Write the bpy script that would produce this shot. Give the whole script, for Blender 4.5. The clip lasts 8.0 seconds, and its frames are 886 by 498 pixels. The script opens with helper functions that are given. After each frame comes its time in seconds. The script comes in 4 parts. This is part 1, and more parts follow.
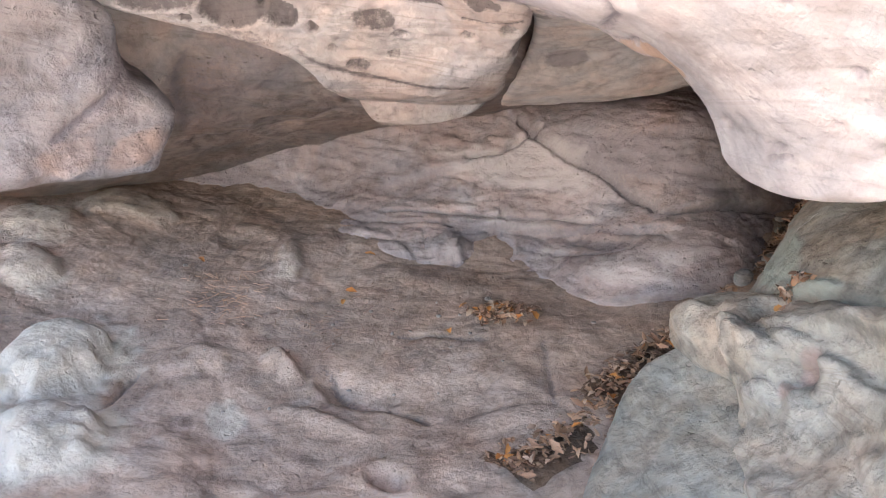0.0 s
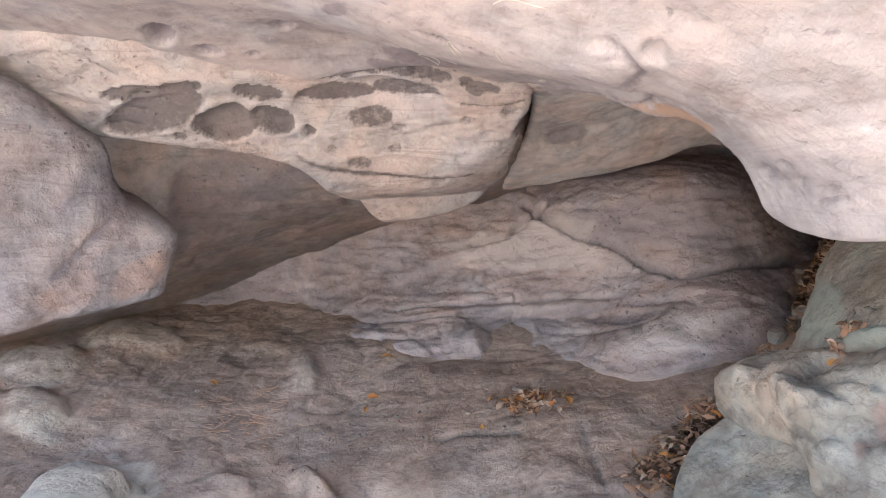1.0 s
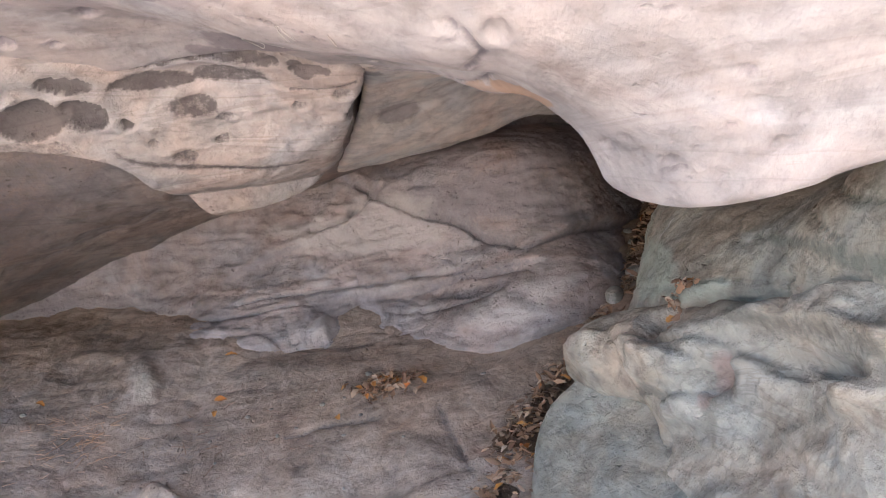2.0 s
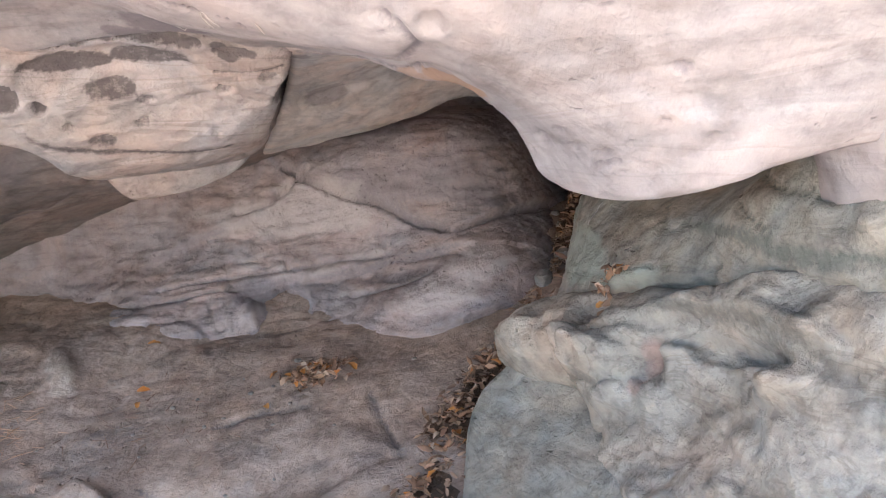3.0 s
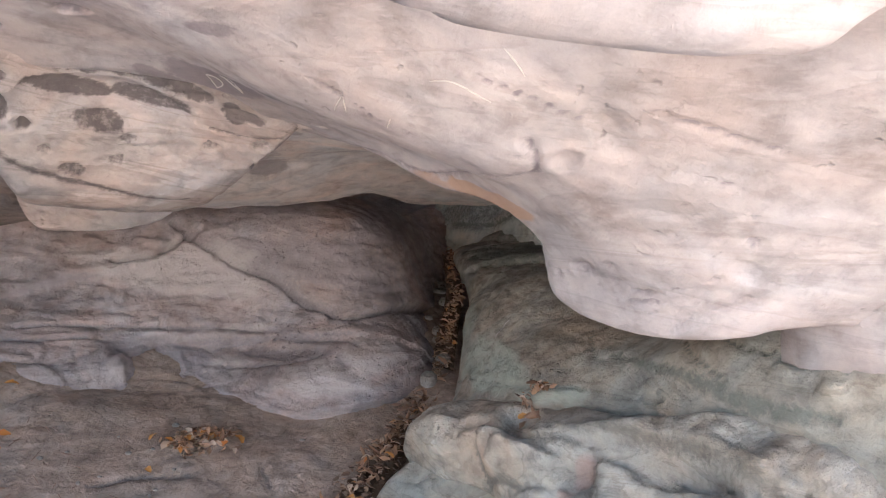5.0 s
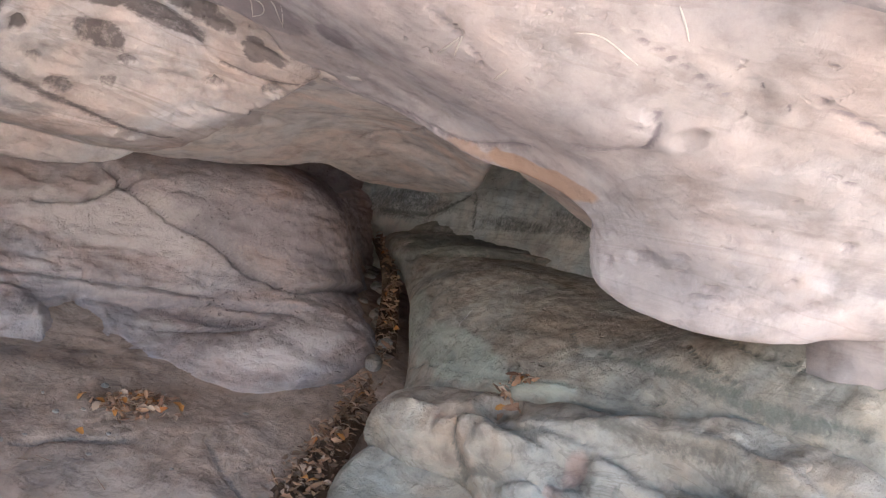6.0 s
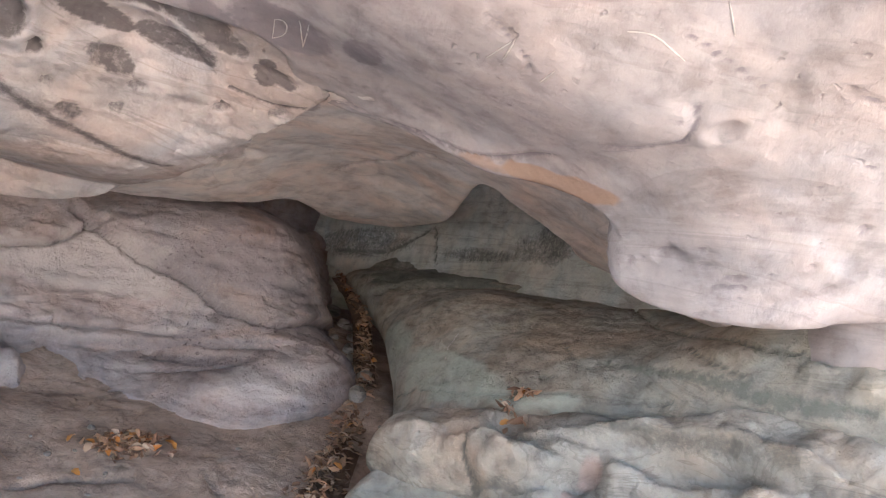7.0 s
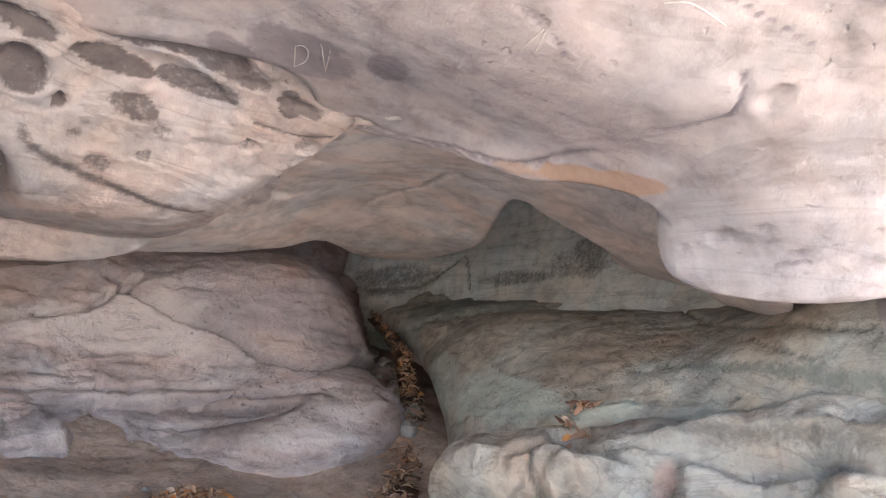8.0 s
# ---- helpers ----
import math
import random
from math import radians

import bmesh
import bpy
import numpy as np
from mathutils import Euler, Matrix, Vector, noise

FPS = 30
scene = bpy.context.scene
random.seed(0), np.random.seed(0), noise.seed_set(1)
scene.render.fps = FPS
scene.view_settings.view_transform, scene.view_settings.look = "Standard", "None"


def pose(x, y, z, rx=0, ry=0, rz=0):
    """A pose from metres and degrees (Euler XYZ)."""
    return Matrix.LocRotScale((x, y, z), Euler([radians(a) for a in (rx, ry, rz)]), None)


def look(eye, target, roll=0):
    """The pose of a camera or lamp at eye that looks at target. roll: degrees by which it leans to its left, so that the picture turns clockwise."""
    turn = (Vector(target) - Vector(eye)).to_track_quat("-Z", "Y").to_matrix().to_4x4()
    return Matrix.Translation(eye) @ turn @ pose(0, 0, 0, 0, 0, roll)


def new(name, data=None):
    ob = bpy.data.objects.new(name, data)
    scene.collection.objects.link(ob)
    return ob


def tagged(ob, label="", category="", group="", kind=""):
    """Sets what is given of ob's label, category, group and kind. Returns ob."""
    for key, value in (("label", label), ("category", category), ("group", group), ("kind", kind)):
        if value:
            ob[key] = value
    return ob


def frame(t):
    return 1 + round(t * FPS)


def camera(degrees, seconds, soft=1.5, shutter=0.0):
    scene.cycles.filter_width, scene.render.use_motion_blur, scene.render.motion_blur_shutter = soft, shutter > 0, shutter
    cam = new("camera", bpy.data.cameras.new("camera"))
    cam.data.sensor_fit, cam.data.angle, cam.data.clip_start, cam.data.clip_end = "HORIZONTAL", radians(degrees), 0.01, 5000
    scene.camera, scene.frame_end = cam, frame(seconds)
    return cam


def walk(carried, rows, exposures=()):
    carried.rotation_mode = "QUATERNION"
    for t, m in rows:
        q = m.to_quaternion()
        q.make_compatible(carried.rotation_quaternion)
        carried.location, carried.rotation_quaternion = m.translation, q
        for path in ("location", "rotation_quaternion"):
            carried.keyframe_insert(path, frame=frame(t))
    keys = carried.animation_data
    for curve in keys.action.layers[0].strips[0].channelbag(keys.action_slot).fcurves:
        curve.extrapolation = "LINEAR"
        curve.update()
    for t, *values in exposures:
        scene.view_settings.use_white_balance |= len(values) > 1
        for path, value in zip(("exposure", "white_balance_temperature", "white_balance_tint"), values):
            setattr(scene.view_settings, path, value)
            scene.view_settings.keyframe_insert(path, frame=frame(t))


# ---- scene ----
cam = camera(55.2, 8.0, soft=1.2)
PATH = [
    (0, (0.081, -0.026, 1.439), (0.06, 1.95, 1.13), 4.7),
    (0.5, (-0.016, 0.049, 1.426), (0.005, 2.047, 1.329), 1.5),
    (1, (0.001, 0.086, 1.418), (-0.015, 2.084, 1.33), -2.0),
    (1.5, (-0.021, 0.121, 1.436), (0.184, 2.108, 1.321), -3.9),
    (3, (-0.029, 0.187, 1.479), (0.499, 2.1, 1.233), -5.9),
    (3.5, (-0.113, 0.153, 1.584), (0.559, 2.031, 1.443), 1.9),
    (4, (-0.354, 0.195, 1.546), (0.29, 2.085, 1.428), 3.1),
    (4.5, (-0.496, 0.196, 1.541), (0.323, 2.019, 1.463), 3.4),
    (6, (-0.87, 0.607, 1.373), (0.421, 2.134, 1.395), 12.7),
    (6.5, (-0.998, 0.684, 1.312), (0.348, 2.163, 1.314), 13.1),
    (7, (-1.069, 0.726, 1.22), (0.338, 2.136, 1.401), 10.1),
    (7.5, (-1.045, 0.763, 1.16), (0.347, 2.17, 1.449), 6.9),
    (8, (-1.06, 0.805, 1.154), (0.296, 2.251, 1.424), 4.0),
]
walk(cam, [(t, look(eye, target, roll)) for t, eye, target, roll in PATH], [(0, 3.72, 6200, 10), (1, 3.51, 6150, 10), (1.5, 3.41, 6100, 10), (3, 3.46, 6050, 10), (3.5, 3.16, 6050, 10), (4.5, 3.26, 6050, 10), (6, 3.41, 6050, 10), (7, 3.46, 6050, 10), (7.5, 3.38, 6050, 10), (8, 3.62, 6050, 10)])

from mathutils.bvhtree import BVHTree

# ---- world and light ----
world = bpy.data.worlds.new("sky")
scene.world = world
world.use_nodes = True
wn = world.node_tree.nodes
sky = wn.new("ShaderNodeTexSky")
sky.sky_type, sky.sun_disc = "NISHITA", False
sky.sun_elevation, sky.sun_rotation = radians(71), radians(15)
sky.dust_density = 3.0
wn["Background"].inputs["Strength"].default_value = 0.15
world.node_tree.links.new(sky.outputs["Color"], wn["Background"].inputs["Color"])
sun = new("sun", bpy.data.lights.new("sun", "SUN"))
sun.data.energy, sun.data.angle, sun.data.color = 4.3, radians(4), (1.0, 0.95, 0.87)
sun.matrix_world = look((0.8, 3.0, 9), (0, 0, 0))

# ---- small maths ----
def unit(a):
    a = np.array(a, float)
    return a / np.linalg.norm(a)


def hash3(i, j, k, seed):
    h = (i * 374761393 + j * 668265263 + k * 2147483647 + seed * 974634777) & 0xFFFFFFFF
    h = ((h ^ (h >> 13)) * 1274126177) & 0xFFFFFFFF
    return ((h ^ (h >> 16)) & 0xFFFF) / 32767.5 - 1.0


def vnoise(p, seed=0):
    """Smooth value noise from -1 to 1 at the rows of p."""
    i = np.floor(p).astype(np.int64)
    f = p - i
    w = f * f * f * (f * (f * 6 - 15) + 10)
    total = np.zeros(len(p))
    for a in (0, 1):
        for b in (0, 1):
            for c in (0, 1):
                k = (w[:, 0] if a else 1 - w[:, 0]) * (w[:, 1] if b else 1 - w[:, 1]) * (w[:, 2] if c else 1 - w[:, 2])
                total += k * hash3(i[:, 0] + a, i[:, 1] + b, i[:, 2] + c, seed)
    return total


def fbm(p, scale, octaves=4, seed=0, gain=0.5):
    total, amp = np.zeros(len(p)), 1.0
    for o in range(octaves):
        total += amp * vnoise(p / scale + 17.3 * o, seed + o)
        scale, amp = scale * 0.5, amp * gain
    return total


def spline(points, n, closed=False):
    """n points on a Catmull-Rom curve through the given ones."""
    p = np.array(points, float)
    m = len(p)
    t = np.linspace(0, m if closed else m - 1, n, endpoint=not closed)
    i = np.minimum(t.astype(int), m - 1 if closed else m - 2)
    f = (t - i)[:, None]
    pick = (lambda k: p[k % m]) if closed else (lambda k: p[np.clip(k, 0, m - 1)])
    a, b, c, d = pick(i - 1), pick(i), pick(i + 1), pick(i + 2)
    return 0.5 * (2 * b + (c - a) * f + (2 * a - 5 * b + 4 * c - d) * f**2 + (3 * b - a - 3 * c + d) * f**3)


def bspline(heights, fu, fv):
    """A smooth height from a coarse lattice; fu and fv count its cells."""
    nv, nu = heights.shape
    fu, fv = np.clip(fu, 0, nu - 3 - 1e-6), np.clip(fv, 0, nv - 3 - 1e-6)
    iu, iv = fu.astype(int), fv.astype(int)

    def weights(t):
        return ((1 - t) ** 3 / 6, (3 * t**3 - 6 * t**2 + 4) / 6, (-3 * t**3 + 3 * t**2 + 3 * t + 1) / 6, t**3 / 6)

    bu, bv = weights(fu - iu), weights(fv - iv)
    return sum(bu[i] * bv[j] * heights[iv + j, iu + i] for i in range(4) for j in range(4))


def mesh_object(name, verts, faces, material, parent=None, smooth=True, masks=None):
    me = bpy.data.meshes.new(name)
    me.from_pydata([tuple(v) for v in np.asarray(verts).tolist()], [], [tuple(f) for f in np.asarray(faces).tolist()] if isinstance(faces, np.ndarray) else faces)
    if smooth:
        me.polygons.foreach_set("use_smooth", [True] * len(me.polygons))
    for key, values in (masks or {}).items():
        me.attributes.new(key, "FLOAT", "POINT").data.foreach_set("value", np.asarray(values, np.float32))
    me.materials.append(material)
    ob = new(name, me)
    ob.parent = parent
    return ob

# ---- materials ----
def nodes_of(name):
    m = bpy.data.materials.new(name)
    m.use_nodes = True
    return m, m.node_tree.nodes, m.node_tree.links, m.node_tree.nodes["Principled BSDF"]


def stone(name, dark, mid, light, stain_shade=(0.1, 0.09, 0.09), tint=(0.3, 0.3, 0.3), grain=1.0, bed=(0.15, 0.1, 1.0), rough=0.85, blotch=0.45, streak=0.25, vein=0.4, hue=0.7):
    """Weathered sandstone: broad colour drifts, thin beds, fine grains, pits; one mask lays dark weathering and painted
    shade, 'tint' a second colour.
    """
    m, n, l, b = nodes_of(name)
    geo = n.new("ShaderNodeTexCoord")

    def noisy(scale, detail, vec=None, rough_=0.55, dist=0.0):
        t = n.new("ShaderNodeTexNoise")
        t.inputs["Scale"].default_value, t.inputs["Detail"].default_value = scale, detail
        t.inputs["Roughness"].default_value, t.inputs["Distortion"].default_value = rough_, dist
        l.new(vec or geo.outputs["Object"], t.inputs["Vector"])
        return t.outputs["Fac"]

    def ramp(fac, stops):
        r = n.new("ShaderNodeValToRGB")
        while len(r.color_ramp.elements) < len(stops):
            r.color_ramp.elements.new(0.5)
        for e, (p, c) in zip(r.color_ramp.elements, stops):
            e.position, e.color = p, (*c, 1) if len(c) == 3 else c
        l.new(fac, r.inputs["Fac"])
        return r.outputs["Color"]

    def mix(fac, a, c, mode="MIX"):
        x = n.new("ShaderNodeMix")
        x.data_type, x.blend_type = "RGBA", mode
        for sock, val in ((x.inputs["Factor"], fac), (x.inputs["A"], a), (x.inputs["B"], c)):
            if isinstance(val, bpy.types.NodeSocket):
                l.new(val, sock)
            else:
                sock.default_value = val if isinstance(val, float) else (*val, 1)
        return x.outputs["Result"]

    def math_(op, a, c=0.0):
        x = n.new("ShaderNodeMath")
        x.operation, x.use_clamp = op, op == "MULTIPLY"
        for sock, val in zip(x.inputs, (a, c)):
            if isinstance(val, bpy.types.NodeSocket):
                l.new(val, sock)
            else:
                sock.default_value = val
        return x.outputs["Value"]

    def mask(key):
        a = n.new("ShaderNodeAttribute")
        a.attribute_name = key
        return a.outputs["Fac"]

    stretch = n.new("ShaderNodeMapping")
    stretch.inputs["Scale"].default_value = bed
    stretch.inputs["Rotation"].default_value = (radians(7), radians(-9), radians(12))
    l.new(geo.outputs["Object"], stretch.inputs["Vector"])
    broad = noisy(2.2, 5, rough_=0.6, dist=0.4)
    base = ramp(broad, [(0.3, dark), (0.5, mid), (0.72, light)])
    beds = noisy(9, 4, stretch.outputs["Vector"], 0.55, 0.7)
    base = mix(streak, base, ramp(beds, [(0.3, tuple(0.62 * c for c in mid)), (0.52, mid), (0.75, tuple(min(1.2 * c, 0.85) for c in light))]))
    drift = noisy(3.1, 4, rough_=0.6, dist=0.6)
    base = mix(hue, base, ramp(drift, [(0.34, (1.1, 0.97, 0.9)), (0.5, (1, 1, 1)), (0.64, (0.88, 0.98, 1.08))]), "MULTIPLY")
    spots = noisy(11, 6, rough_=0.62)
    base = mix(blotch, base, ramp(spots, [(0.35, (0.52, 0.5, 0.5)), (0.5, (1, 1, 1)), (0.66, (1.25, 1.22, 1.19))]), "MULTIPLY")
    grains = noisy(420, 3, rough_=0.8)
    base = mix(0.14, base, ramp(grains, [(0.3, (0.7, 0.7, 0.7)), (0.5, (1, 1, 1)), (0.7, (1.25, 1.25, 1.25))]), "MULTIPLY")
    specks = noisy(120, 6, rough_=0.8)
    base = mix(0.06 + 0.1 * min(grain, 1.5) / 1.5, base, ramp(specks, [(0.3, (0.5, 0.5, 0.5)), (0.5, (1, 1, 1)), (0.7, (1.4, 1.38, 1.35))]), "MULTIPLY")
    veins = noisy(7, 5, stretch.outputs["Vector"], 0.6, 1.2)
    base = mix(vein, base, ramp(veins, [(0.44, (1, 1, 1)), (0.495, (0.5, 0.47, 0.45)), (0.51, (1, 1, 1)), (0.6, (1.06, 1.05, 1.04))]), "MULTIPLY")
    ragged = noisy(48, 5, rough_=0.75)
    # dark weathering and painted shade share this mask
    dark_fac = math_("MULTIPLY", math_("SUBTRACT", math_("ADD", mask("patina_shade"), math_("MULTIPLY", ragged, 1.5)), 0.95), 2.0)
    base = mix(math_("MULTIPLY", dark_fac, 0.8), base, mix(spots, stain_shade, tuple(min(1, 1.9 * c) for c in stain_shade)))
    tin = math_("MULTIPLY", math_("SUBTRACT", math_("ADD", mask("tint"), math_("MULTIPLY", spots, 0.8)), 0.55), 1.6)
    base = mix(math_("MULTIPLY", tin, 0.8), base, tint)
    holes = n.new("ShaderNodeTexVoronoi")
    holes.inputs["Scale"].default_value = 27
    jitter = n.new("ShaderNodeTexNoise")
    jitter.inputs["Scale"].default_value, jitter.inputs["Detail"].default_value = 30, 3
    l.new(geo.outputs["Object"], jitter.inputs["Vector"])
    shove = n.new("ShaderNodeVectorMath")
    shove.operation = "MULTIPLY_ADD"
    shove.inputs[1].default_value = (0.05, 0.05, 0.05)
    l.new(jitter.outputs["Color"], shove.inputs[0])
    l.new(geo.outputs["Object"], shove.inputs[2])
    l.new(shove.outputs["Vector"], holes.inputs["Vector"])
    few = math_("MULTIPLY", math_("SUBTRACT", noisy(2.6, 4, rough_=0.6), 0.52), 5.0)
    pit = math_("MULTIPLY", math_("MULTIPLY", math_("SUBTRACT", 0.2, holes.outputs["Distance"]), 9.0), few)
    base = mix(math_("MULTIPLY", pit, 0.6), base, tuple(0.35 * c for c in dark))
    l.new(base, b.inputs["Base Color"])
    b.inputs["Roughness"].default_value = rough
    b.inputs["Specular IOR Level"].default_value = 0.25
    height = math_("ADD", math_("MULTIPLY", beds, 0.35), math_("ADD", math_("MULTIPLY", spots, 0.7), math_("MULTIPLY", specks, 0.12)))
    height = math_("SUBTRACT", height, math_("MULTIPLY", pit, 0.5))
    bump = n.new("ShaderNodeBump")
    bump.inputs["Strength"].default_value, bump.inputs["Distance"].default_value = 0.85 * min(grain, 1.4), 0.045
    l.new(height, bump.inputs["Height"])
    l.new(bump.outputs["Normal"], b.inputs["Normal"])
    return m


def leafy(name, a, c, source="ShaderNodeObjectInfo", chance="Random"):
    m, n, l, b = nodes_of(name)
    info = n.new(source)
    r = n.new("ShaderNodeValToRGB")
    r.color_ramp.elements[0].color, r.color_ramp.elements[1].color = (*a, 1), (*c, 1)
    t = n.new("ShaderNodeTexNoise")
    t.inputs["Scale"].default_value = 60
    add = n.new("ShaderNodeMath")
    add.operation = "ADD"
    sub = n.new("ShaderNodeMath")
    sub.operation = "SUBTRACT"
    sub.inputs[1].default_value = 0.5
    l.new(t.outputs["Fac"], sub.inputs[0])
    l.new(info.outputs[chance], add.inputs[0])
    l.new(sub.outputs["Value"], add.inputs[1])
    l.new(add.outputs["Value"], r.inputs["Fac"])
    l.new(r.outputs["Color"], b.inputs["Base Color"])
    b.inputs["Roughness"].default_value = 0.6
    return m


M_ROOF = stone("pale_sandstone", (0.279, 0.237, 0.225), (0.363, 0.313, 0.296), (0.446, 0.395, 0.374), stain_shade=(0.13, 0.11, 0.115), tint=(0.35, 0.215, 0.14), grain=0.5, blotch=0.5, streak=0.2, vein=0.25, hue=0.4)
M_HONEY = stone("honeycomb_sandstone", (0.313, 0.261, 0.235), (0.408, 0.348, 0.318), (0.505, 0.443, 0.414), stain_shade=(0.058, 0.047, 0.046), tint=(0.5, 0.44, 0.42), grain=1.0)
M_BACK = stone("brown_sandstone", (0.232, 0.18, 0.165), (0.336, 0.272, 0.254), (0.448, 0.38, 0.36), stain_shade=(0.17, 0.145, 0.145), tint=(0.46, 0.395, 0.365), bed=(0.3, 0.3, 1.0), grain=1.1, streak=0.25, vein=0.3)
M_INNER = stone("inner_sandstone", (0.17, 0.135, 0.118), (0.24, 0.195, 0.17), (0.33, 0.275, 0.245), stain_shade=(0.14, 0.12, 0.12), tint=(0.4, 0.36, 0.35), grain=0.8)
M_RECESS = stone("recess_sandstone", (0.457, 0.385, 0.336), (0.578, 0.496, 0.437), (0.671, 0.591, 0.53), stain_shade=(0.2, 0.17, 0.16), tint=(0.5, 0.3, 0.17), grain=0.5, vein=0.3)
M_LEDGE = stone("green_grey_sandstone", (0.235, 0.208, 0.168), (0.344, 0.309, 0.254), (0.462, 0.42, 0.349), stain_shade=(0.1, 0.105, 0.09), tint=(0.37, 0.4, 0.34), bed=(0.6, 0.4, 1.0), grain=1.0, vein=0.4, blotch=0.6)
M_REAR = stone("rear_sandstone", (0.32, 0.32, 0.29), (0.46, 0.455, 0.41), (0.56, 0.55, 0.5), stain_shade=(0.05, 0.055, 0.05), tint=(0.25, 0.28, 0.25), grain=1.0)
M_KNOB = stone("lumpy_sandstone", (0.293, 0.248, 0.201), (0.409, 0.355, 0.288), (0.527, 0.468, 0.393), stain_shade=(0.14, 0.13, 0.11), tint=(0.4, 0.25, 0.21), bed=(0.7, 0.5, 1.0), grain=1.2, vein=0.45, blotch=0.6)
M_FLOOR = stone("floor_sandstone", (0.267, 0.189, 0.144), (0.373, 0.273, 0.211), (0.47, 0.359, 0.289), stain_shade=(0.12, 0.1, 0.09), tint=(0.5, 0.45, 0.37), bed=(0.6, 0.9, 1.0), grain=0.9, streak=0.3, blotch=0.6, vein=0.4, hue=0.35)
M_LEFT = stone("mauve_sandstone", (0.192, 0.164, 0.16), (0.296, 0.256, 0.252), (0.424, 0.38, 0.376), stain_shade=(0.14, 0.12, 0.13), tint=(0.45, 0.29, 0.22), grain=1.5, blotch=0.6)
# unseen outer ground, made pale to bounce sunlight up under the roof
M_OUT = stone("bounce_ground", (0.4, 0.35, 0.29), (0.52, 0.46, 0.39), (0.6, 0.54, 0.46))
M_LEAF = leafy("dry_leaf_brown", (0.17, 0.085, 0.05), (0.46, 0.26, 0.15))
M_ORANGE = leafy("dry_leaf_orange", (0.42, 0.13, 0.02), (0.5, 0.22, 0.05))
M_TAN = leafy("dry_leaf_tan", (0.36, 0.23, 0.15), (0.54, 0.39, 0.28))
M_CRUMB = leafy("leaf_crumbs", (0.11, 0.06, 0.036), (0.4, 0.235, 0.14), "ShaderNodeNewGeometry", "Random Per Island")
M_SOIL = stone("dark_litter", (0.07, 0.042, 0.028), (0.13, 0.08, 0.05), (0.2, 0.13, 0.085), grain=2.0)
M_PEBBLE = stone("grey_pebble", (0.2, 0.175, 0.15), (0.3, 0.265, 0.23), (0.42, 0.375, 0.33))
M_SCRATCH = stone("scratched_sandstone", (0.5, 0.45, 0.41), (0.58, 0.53, 0.48), (0.64, 0.59, 0.54))

# ---- the rocks' plan ----
# each rock stands on a plane (at, out, along); heights is a coarse lattice of swells over it, outline its edge
SHAPE = {}
SHAPE["floor"] = dict(
    at=(0, 3, 0.5), out=(0, 0, 1), along=(1, 0, 0), u=(-2.4, 1.4), v=(-2.4, 1.8),
    heights=[
        [-0.6, -0.63, -0.65, -0.67, -0.67, -0.66, -0.65, -0.64, -0.63],
        [-0.45, -0.49, -0.53, -0.54, -0.55, -0.54, -0.52, -0.52, -0.53],
        [-0.28, -0.33, -0.38, -0.39, -0.4, -0.4, -0.38, -0.39, -0.41],
        [-0.09, -0.15, -0.2, -0.2, -0.27, -0.23, -0.19, -0.25, -0.22],
        [0.11, 0.04, -0.05, -0.12, -0.22, -0.09, 0.04, 0.05, 0.11],
        [0.3, 0.25, 0.16, 0.09, 0.13, 0.11, 0.22, 0.46, 0.51],
        [0.44, 0.42, 0.37, 0.31, 0.32, 0.3, 0.29, 0.57, 0.75],
        [0.55, 0.53, 0.5, 0.47, 0.48, 0.57, 0.61, 0.72, 0.86],
        [0.63, 0.62, 0.62, 0.63, 0.69, 0.79, 0.86, 0.9, 0.95],
    ],
    outline=[])
SHAPE["back_rock"] = dict(
    at=(0, 4.2, 1), out=(0, -0.849, 0.529), along=(1, 0, 0), u=(-1.9, 2.6), v=(-0.75, 1.05),
    heights=[
        [-0.68, -0.59, -0.5, -0.4, -0.24, 0.15, 0.69, 0.77, 0.22, -0.22, -0.49, -0.68],
        [-0.58, -0.55, -0.47, -0.31, -0.16, -0.08, 0.45, 0.57, -0.11, -0.25, -0.47, -0.72],
        [-0.44, -0.49, -0.49, -0.31, 0.22, 0.09, 0.1, 1.02, 0.36, -0.09, -0.47, -0.79],
        [-0.29, -0.38, -0.5, -0.53, -0.03, -0.07, -0.18, 0.37, 0.13, -0.15, -0.55, -0.88],
        [-0.17, -0.27, -0.43, -0.53, -0.39, -0.05, 0.23, 0.87, 0.1, -0.5, -0.73, -0.95],
        [-0.11, -0.18, -0.24, -0.14, 0.02, -0.19, 0.03, 0, 0.2, -0.43, -0.77, -0.99],
        [-0.07, -0.05, 0.01, 0.12, 0.18, 0.11, 0.09, -0.26, -0.26, -0.48, -0.75, -0.97],
        [-0.01, 0.1, 0.22, 0.31, 0.33, 0.25, 0.01, -0.31, -0.53, -0.64, -0.76, -0.91],
    ],
    outline=[(-1.80, -0.34), (-1.00, -0.32), (0.00, -0.59), (0.70, -0.86), (1.20, -0.89), (1.60, -0.39), (2.20, 0.43), (2.50, 0.87), (2.40, 1.26), (1.70, 0.88), (0.90, 0.90), (0.00, 0.97), (-1.00, 1.02), (-1.80, 0.93)])
